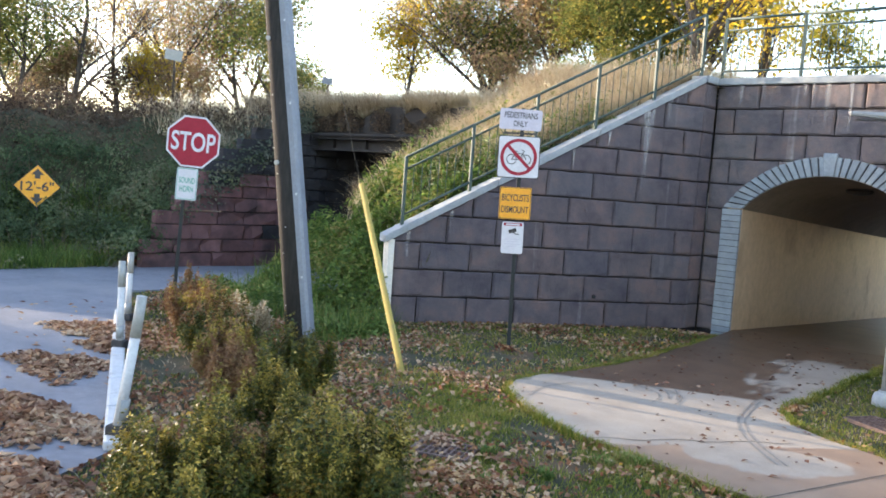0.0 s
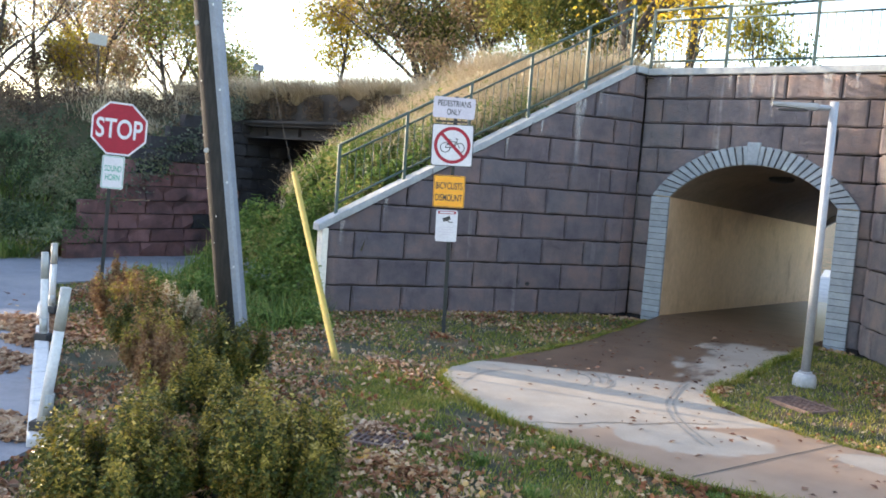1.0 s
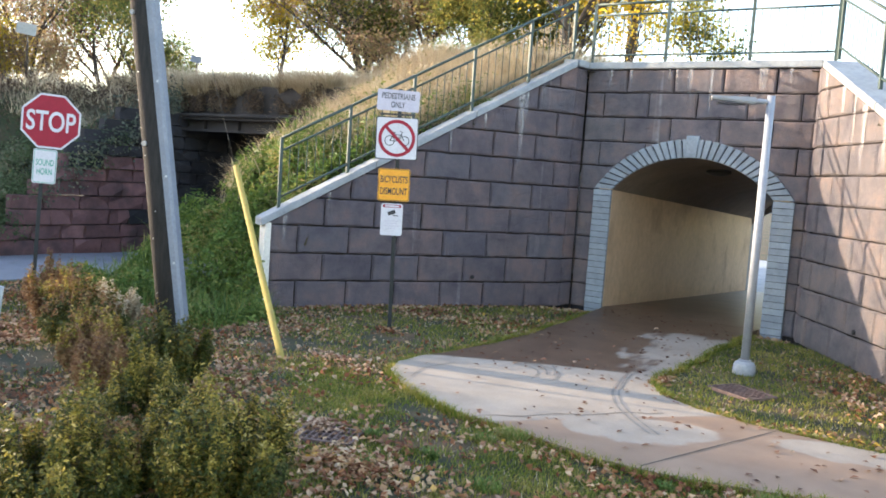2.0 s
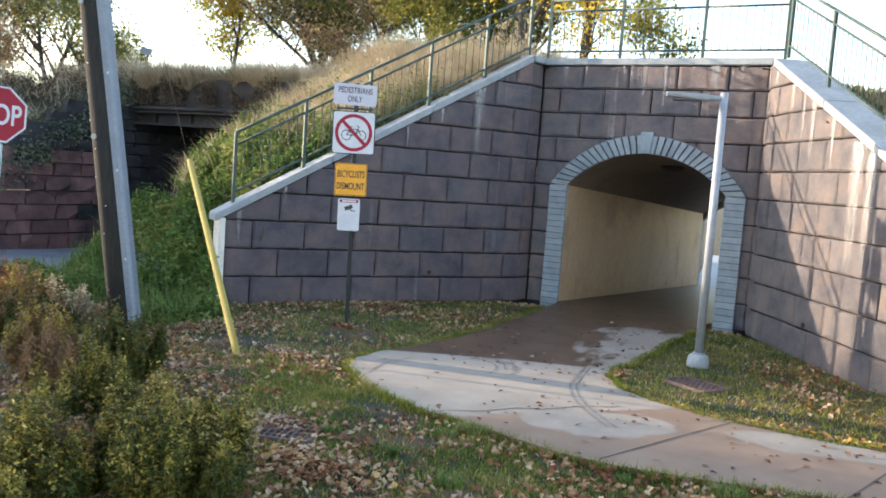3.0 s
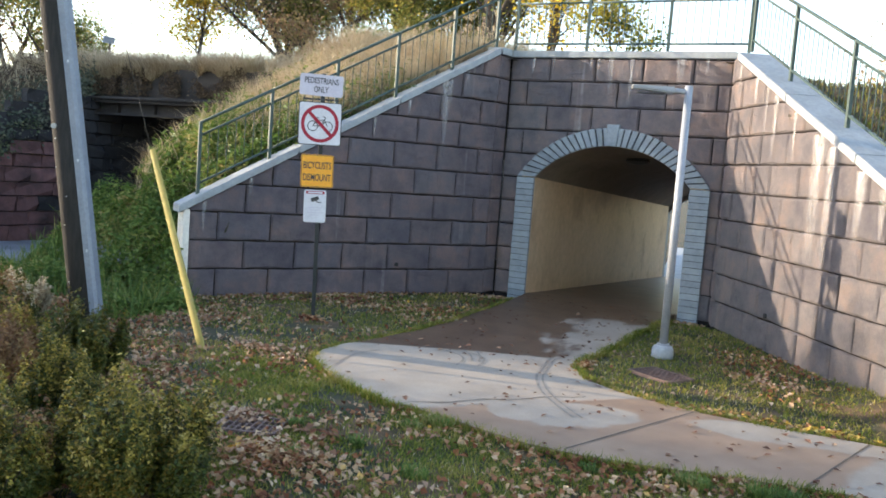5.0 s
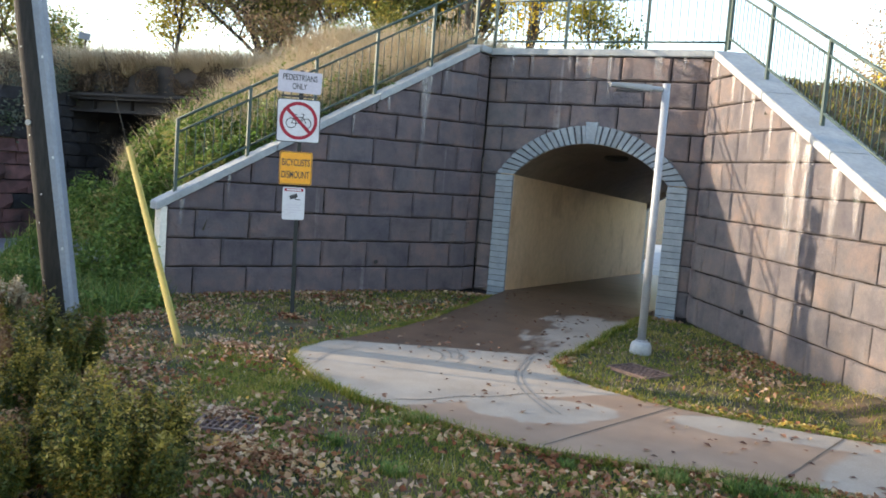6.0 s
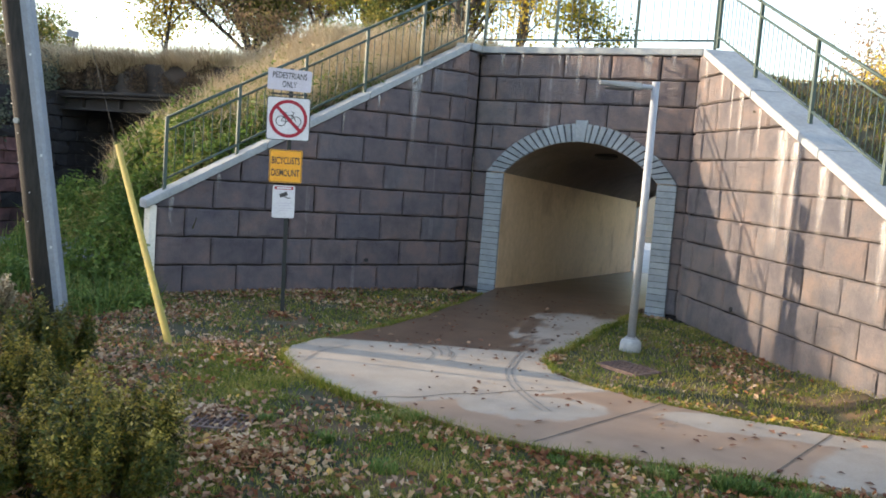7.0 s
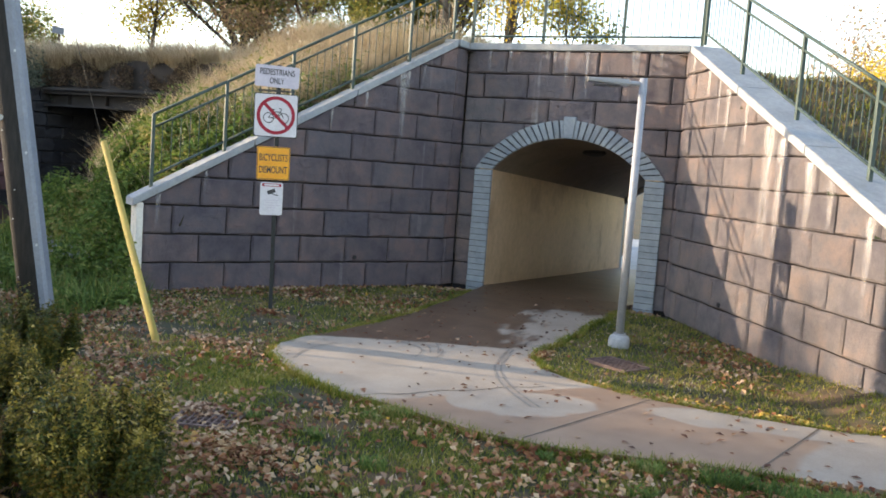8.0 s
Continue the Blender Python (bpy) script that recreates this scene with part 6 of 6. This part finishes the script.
# ---- shrubs ----
def shrub(x, y, r, h, mat, n_shoots, leaf, label, bare=0.0, tip_mat=None):
    """A loose bush: several upright clumps of leafy shoots of uneven height, with gaps between them."""
    th = thing("shrub", (x, y, low_z(x, y)), label, "shrub", "shrubs along the road")
    n_lobe = max(5, int(round(22 * r)))
    la = np.arange(n_lobe) * 2.4 + RNG.uniform(-0.35, 0.35, n_lobe) + x * 7
    ld = np.sqrt((np.arange(n_lobe) + 0.5) / n_lobe) * r * RNG.uniform(0.66, 0.82, n_lobe)
    lc = np.stack([np.cos(la) * ld, np.sin(la) * ld], 1)
    lh = h * (0.98 - 0.42 * (ld / r) ** 2) * RNG.uniform(0.72, 1.14, n_lobe)
    lr = r * RNG.uniform(0.15, 0.25, n_lobe)
    which = RNG.integers(0, n_lobe, n_shoots)
    a, d = RNG.uniform(0, math.tau, n_shoots), np.sqrt(RNG.uniform(0, 1, n_shoots))
    tip = np.stack([lc[which, 0] + np.cos(a) * d * lr[which], lc[which, 1] + np.sin(a) * d * lr[which],
                    lh[which] * (1 - 0.42 * d ** 2) * RNG.uniform(0.70, 1.16, n_shoots)], 1)
    root = np.stack([lc[which, 0] * 0.5 + np.cos(a) * d * 0.04, lc[which, 1] * 0.5 + np.sin(a) * d * 0.04, np.zeros(n_shoots)], 1)
    bm = bmesh.new()
    for i in range(0, n_shoots, 3):
        mid = (root[i] + tip[i]) / 2 + np.array([0, 0, 0.05])
        add_tube(bm, [root[i], mid, mid * 0.35 + tip[i] * 0.65], [0.005, 0.0035, 0.002], 3, cap=False)
    part("woody_core", bm, M["twig"], th, "bare brown stems")
    k = 36
    u = RNG.uniform(0.30 + 0.25 * bare, 1.0, (n_shoots, k))
    body = root[:, None, :] * (1 - u[:, :, None]) ** 1.4 + tip[:, None, :] * (1 - (1 - u[:, :, None]) ** 1.4)
    body[:, :, 2] = tip[:, None, 2] * u
    body += RNG.normal(0, 0.014, body.shape)
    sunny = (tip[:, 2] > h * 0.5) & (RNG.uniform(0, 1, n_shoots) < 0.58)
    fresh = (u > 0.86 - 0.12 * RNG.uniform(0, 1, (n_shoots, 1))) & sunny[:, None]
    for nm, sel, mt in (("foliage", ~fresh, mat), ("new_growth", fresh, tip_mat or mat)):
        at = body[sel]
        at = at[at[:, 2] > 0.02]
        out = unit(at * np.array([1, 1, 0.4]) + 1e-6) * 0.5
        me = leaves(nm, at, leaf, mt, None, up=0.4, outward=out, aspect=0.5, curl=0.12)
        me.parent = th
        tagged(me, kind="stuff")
    return th


OL = "olive and yellow-green leafy shrub at the lawn edge"
RU = "rusty brown autumn shrub at the lawn edge"
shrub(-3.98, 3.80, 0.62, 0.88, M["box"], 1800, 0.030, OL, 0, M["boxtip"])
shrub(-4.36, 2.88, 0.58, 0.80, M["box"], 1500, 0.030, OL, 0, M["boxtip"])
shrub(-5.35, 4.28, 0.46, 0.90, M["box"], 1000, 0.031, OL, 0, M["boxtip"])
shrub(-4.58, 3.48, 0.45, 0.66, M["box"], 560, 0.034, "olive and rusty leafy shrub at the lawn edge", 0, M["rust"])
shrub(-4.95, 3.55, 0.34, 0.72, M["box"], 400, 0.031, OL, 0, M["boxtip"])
shrub(-6.55, 5.55, 0.46, 0.78, M["box"], 500, 0.040, "dark green leafy shrub beside the pole")
shrub(-6.75, 4.95, 0.40, 0.68, M["rust"], 380, 0.036, RU)
shrub(-7.5, 5.35, 0.46, 0.76, M["rust"], 420, 0.038, RU, 0, M["boxtip"])
shrub(-8.5, 5.95, 0.58, 0.88, M["box"], 480, 0.042, "olive and brown leafy shrub at the lawn edge", 0, M["rust"])
shrub(-9.7, 6.45, 0.55, 0.82, M["rust"], 380, 0.044, RU, 0, M["boxtip"])
shrub(-10.8, 7.10, 0.52, 0.80, M["rust"], 340, 0.046, RU)
shrub(-9.4, 7.00, 0.46, 0.62, M["drygrass"], 260, 0.045, "pale straw-coloured shrub at the lawn edge")


# ---- trees ----
def tree(x, y, z, height, spread, r, mats, n_leaf, leaf, label, seed, lean=(0, 0), first=0.3, levels=4, depth_leaf=1, category="tree"):
    rnd = random.Random(seed)
    th = thing("tree", (x, y, z - 0.15), label, category)
    bm = bmesh.new()
    tips = []

    def limb(p, d, length, rad, level):
        pts, rads = [p], [rad]
        q, dirn = p.copy(), d.copy()
        segs = 5 if level < 2 else 3
        for i in range(segs):
            dirn = (dirn + Vector((rnd.gauss(0, 0.13), rnd.gauss(0, 0.13), rnd.gauss(0.05, 0.09)))).normalized()
            q = q + dirn * length / segs
            pts.append(q.copy())
            rads.append(rad * (1 - 0.55 * (i + 1) / segs))
            if level >= depth_leaf:
                tips.append((q.copy(), level))
        add_tube(bm, pts, rads, 9 if level == 0 else (6 if level == 1 else 4), cap=False)
        if level >= levels:
            return
        for k in range(4 if level < 2 else 3):
            t = first + (1 - first) * (k + rnd.random()) / 4 if level == 0 else 0.3 + 0.7 * rnd.random()
            i = min(int(t * segs), segs - 1)
            base = pts[i].lerp(pts[i + 1], t * segs - i)
            a = rnd.random() * math.tau
            out = Vector((math.cos(a), math.sin(a), rnd.uniform(0.15, 0.8))).normalized()
            nd = (dirn * 0.45 + out * (0.9 if level == 0 else 0.8)).normalized()
            limb(base, nd, length * rnd.uniform(0.5, 0.72) * (spread if level == 0 else 1), rads[i] * 0.58, level + 1)
        limb(pts[-1], dirn, length * 0.55, rads[-1], level + 1)

    limb(Vector((0, 0, 0)), Vector((lean[0], lean[1], 1)).normalized(), height * 0.55, r, 0)
    part("trunk", bm, M["bark"], th, "dark bark on trunk and limbs")
    T = np.array([t[0] for t in tips])
    for i, mt in enumerate(mats):
        k = n_leaf // len(mats)
        pick = RNG.integers(0, len(T), k // 9 + 1)
        if len(mats) > 1:
            side = T[:, 0] * math.cos(seed) + T[:, 1] * math.sin(seed) + 0.4 * T[:, 2] + RNG.normal(0, 0.6, len(T))
            order = np.argsort(side)
            lo, hi = int(len(T) * i / len(mats)), int(len(T) * (i + 1) / len(mats))
            pick = order[RNG.integers(lo, max(hi, lo + 1), k // 9 + 1)]
        at = np.repeat(T[pick], 9, axis=0) + RNG.normal(0, height * 0.065, ((k // 9 + 1) * 9, 3))
        ob = leaves("crown", at, leaf, mt, None, up=0.2, aspect=0.6, curl=0.15)
        ob.parent = th
    return th


tree(-17.9, 22.8, 4.2, 6.4, 1.25, 0.15, [M["olive"], M["gold"]], 9000, 0.105, "broad olive and yellow autumn tree behind the embankment", 3, (-0.1, 0), 0.15)
tree(-15.8, 20.7, 4.2, 5.6, 1.25, 0.14, [M["olive"], M["brown"]], 10000, 0.10, "green-brown autumn tree behind the embankment", 5, (-0.05, 0), 0.12)
tree(-12.6, 20.6, 4.3, 5.4, 1.3, 0.13, [M["olive"], M["olive"]], 19000, 0.09, "dense green and brown tree behind the embankment", 8, (0, 0), 0.1)
tree(-10.6, 21.6, 4.3, 5.6, 1.2, 0.13, [M["brown"], M["olive"]], 15000, 0.10, "dense brown autumn tree behind the embankment", 9, (0, 0), 0.1)
tree(-8.35, 18.4, 4.2, 7.0, 0.8, 0.21, [M["olive"], M["gold"]], 5200, 0.11, "thick-trunked autumn tree behind the railing", 12, (0.05, 0), 0.22)
tree(-7.15, 18.9, 4.2, 6.5, 0.35, 0.12, [M["gold"]], 2600, 0.10, "ivy-clad slim tree with yellow leaves", 15, (0.02, 0), 0.1)
tree(-6.1, 21.0, 4.2, 3.0, 0.9, 0.05, [M["olive"], M["gold"]], 2400, 0.10, "small sparse green tree behind the railing", 17, (0.1, 0), 0.15)
for tx, ty, hh, ss, mt, nl, sd in ((-27.5, 13.0, 6.6, 1.0, ["brown"], 2200, 21), (-29.0, 15.5, 6.4, 1.0, ["brown"], 1800, 23), (-26.5, 16.5, 5.8, 1.0, ["brown"], 3600, 27),
                                   (-25.8, 18.6, 5.2, 1.1, ["rust", "olive"], 6000, 29), (-27.6, 19.9, 5.6, 1.0, ["rust", "brown"], 5000, 31), (-33.0, 12.5, 7.0, 0.9, ["olive"], 5000, 33),
                                   (-31.0, 19.5, 6.8, 1.0, ["brown", "gold"], 5500, 35), (-34.5, 16.0, 7.5, 1.0, ["brown"], 3500, 37), (-36.0, 22.0, 8.5, 1.1, ["olive", "brown"], 6000, 39)):
    tree(tx, ty, 3.5, hh, ss, 0.11, [M[q] for q in mt], nl, 0.10, "thin autumn tree with sparse leaves on the bank", sd, levels=4, first=0.15)
tree(-19.2, 20.3, 4.1, 4.8, 0.55, 0.09, [M["gold"]], 6500, 0.11, "slim tree with a bright yellow crown behind the embankment", 83, (0, 0), 0.45)
tree(-11.9, 19.7, 4.2, 3.3, 1.25, 0.09, [M["olive"]], 15000, 0.085, "dense dark green small tree behind the slope", 85, (0, 0), 0.05)
tree(-14.0, 20.9, 4.2, 4.4, 1.1, 0.10, [M["brown"]], 11000, 0.10, "reddish brown autumn tree behind the slope", 87, (0, 0), 0.1)
tree(-9.6, 21.0, 4.2, 4.6, 1.1, 0.10, [M["olive"], M["gold"]], 11000, 0.10, "olive and orange tree behind the railing", 89, (0, 0), 0.08)
tree(-16.9, 21.6, 4.2, 4.2, 1.1, 0.10, [M["olive"]], 10000, 0.10, "olive green tree behind the embankment", 91, (-0.1, 0), 0.15)
tree(-27.8, 11.6, 3.4, 5.0, 1.1, 0.10, [M["olive"]], 11000, 0.11, "green leafy tree on the bank", 93, (0, 0), 0.05)
tree(-26.0, 15.2, 3.4, 2.6, 1.3, 0.06, [M["brown"], M["gold"]], 6500, 0.09, "orange and yellow bush on the bank", 95, (0, 0), 0.02, category="bush")
tree(-23.8, 17.8, 3.7, 4.6, 1.2, 0.11, [M["olive"]], 9000, 0.10, "dark olive tree beside the railway", 97, (0.15, 0), 0.15)
tree(-29.0, 13.6, 3.4, 3.0, 1.2, 0.06, [M["brown"]], 7000, 0.10, "brown bush on the bank", 99, (0, 0), 0.02, category="bush")
# unseen trees added farther west and south-west, beside the road, to break up the low sun
for tx, ty, hh, sd, nl in ((-33.0, 3.9, 6.0, 41, 9500), (-33.5, -2.1, 7.5, 43, 17000), (-33.5, 9.3, 7.2, 45, 16000), (-31.0, -7.0, 8.0, 47, 14000), (-25.0, -12.0, 8.5, 49, 12000)):
    tree(tx, ty, 0.2, hh, 1.0, 0.16, [M["brown"], M["olive"]], nl, 0.17, "unseen autumn tree added to break up the low sun", sd, first=0.1)
tree(-0.75, 65.4, -0.5, 14.2, 0.75, 0.20, [M["brown"]], 5200, 0.24, "distant bare-topped pale tree", 51)
tree(3.5, 59.5, -0.5, 10.6, 0.75, 0.22, [M["gold"]], 15000, 0.20, "distant round yellow tree", 53)

for tx, ty, tz, hh, mt, nl, sd in ((-30.0, 11.0, 3.3, 2.6, "brown", 2600, 61), (-27.5, 15.0, 3.4, 2.4, "scrub", 5000, 63), (-25.0, 16.5, 3.5, 2.2, "brown", 2400, 65), (-28.5, 18.0, 3.6, 2.8, "brown", 2800, 67),
                                   (-33.0, 14.0, 3.3, 3.0, "olive", 5000, 69), (-26.5, 21.0, 4.0, 2.6, "olive", 5000, 71), (-13.6, 18.5, 4.1, 1.2, "brown", 3500, 73),
                                   (-11.0, 18.8, 4.2, 1.7, "olive", 4500, 79), (-24.0, 19.5, 4.0, 1.8, "brown", 2200, 81)):
    tree(tx, ty, tz, hh, 1.3, 0.04, [M[mt]], nl, 0.085, "low brushy undergrowth on the embankment", sd, first=0.02, category="bush")

track_sign(-20.14, 17.61, 4.26, 0.31, 0.19, 48, "small weathered plate on a post by the railway", M["conduit"])
track_sign(-21.12, 12.88, 4.33, 0.46, 0.29, 58, "pale weathered plate on a post on the bank", M["band"])
BOARD = thing("trackside_board", (-11.45, 15.46, bank_z(-11.45, 15.46) - 0.1), "leaning grey weathered board in the dry grass", "board")
slant = Matrix.Rotation(radians(40), 4, "Z") @ Matrix.Rotation(radians(-16), 4, "Y")
part("panel", boxed((0.0, 0.0, 0.42), (0.22, 0.04, 0.40), slant, 0.006), M["conduit"], BOARD)
part("stake", boxed((0.03, 0.02, 0.12), (0.05, 0.05, 0.50), slant, 0.004), M["twig"], BOARD)


# ---- blocks of the portal walls ----
lay_blocks(WALL_L, left_at, L_END + 0.05, L_CORNER, L_S0, L_LEN, True, lambda s: 1.57 + 0.5515 * (s - 3.65) - 0.13, M["block"])
lay_blocks(WALL_F, front_at, F_LEFT, F_RIGHT, -6.053, 0.8639, True, lambda s: 4.40, M["block_warm"], arch_hole)
lay_blocks(WALL_R, right_at, R_CORNER + 0.0, R_END, R_S0, R_LEN, False, lambda s: 4.50 - 0.457 * (s + 13.46) - 0.13, M["block_east"])
lay_blocks(WALL_RET, return_at, 0.0, ret_len, -5.0, 20.0, True, lambda s: 4.40, M["block"])
lay_blocks(WALL_RETR, return_r_at, 0.0, rr_len, -5.0, 20.0, True, lambda s: 4.40, M["block_warm"])
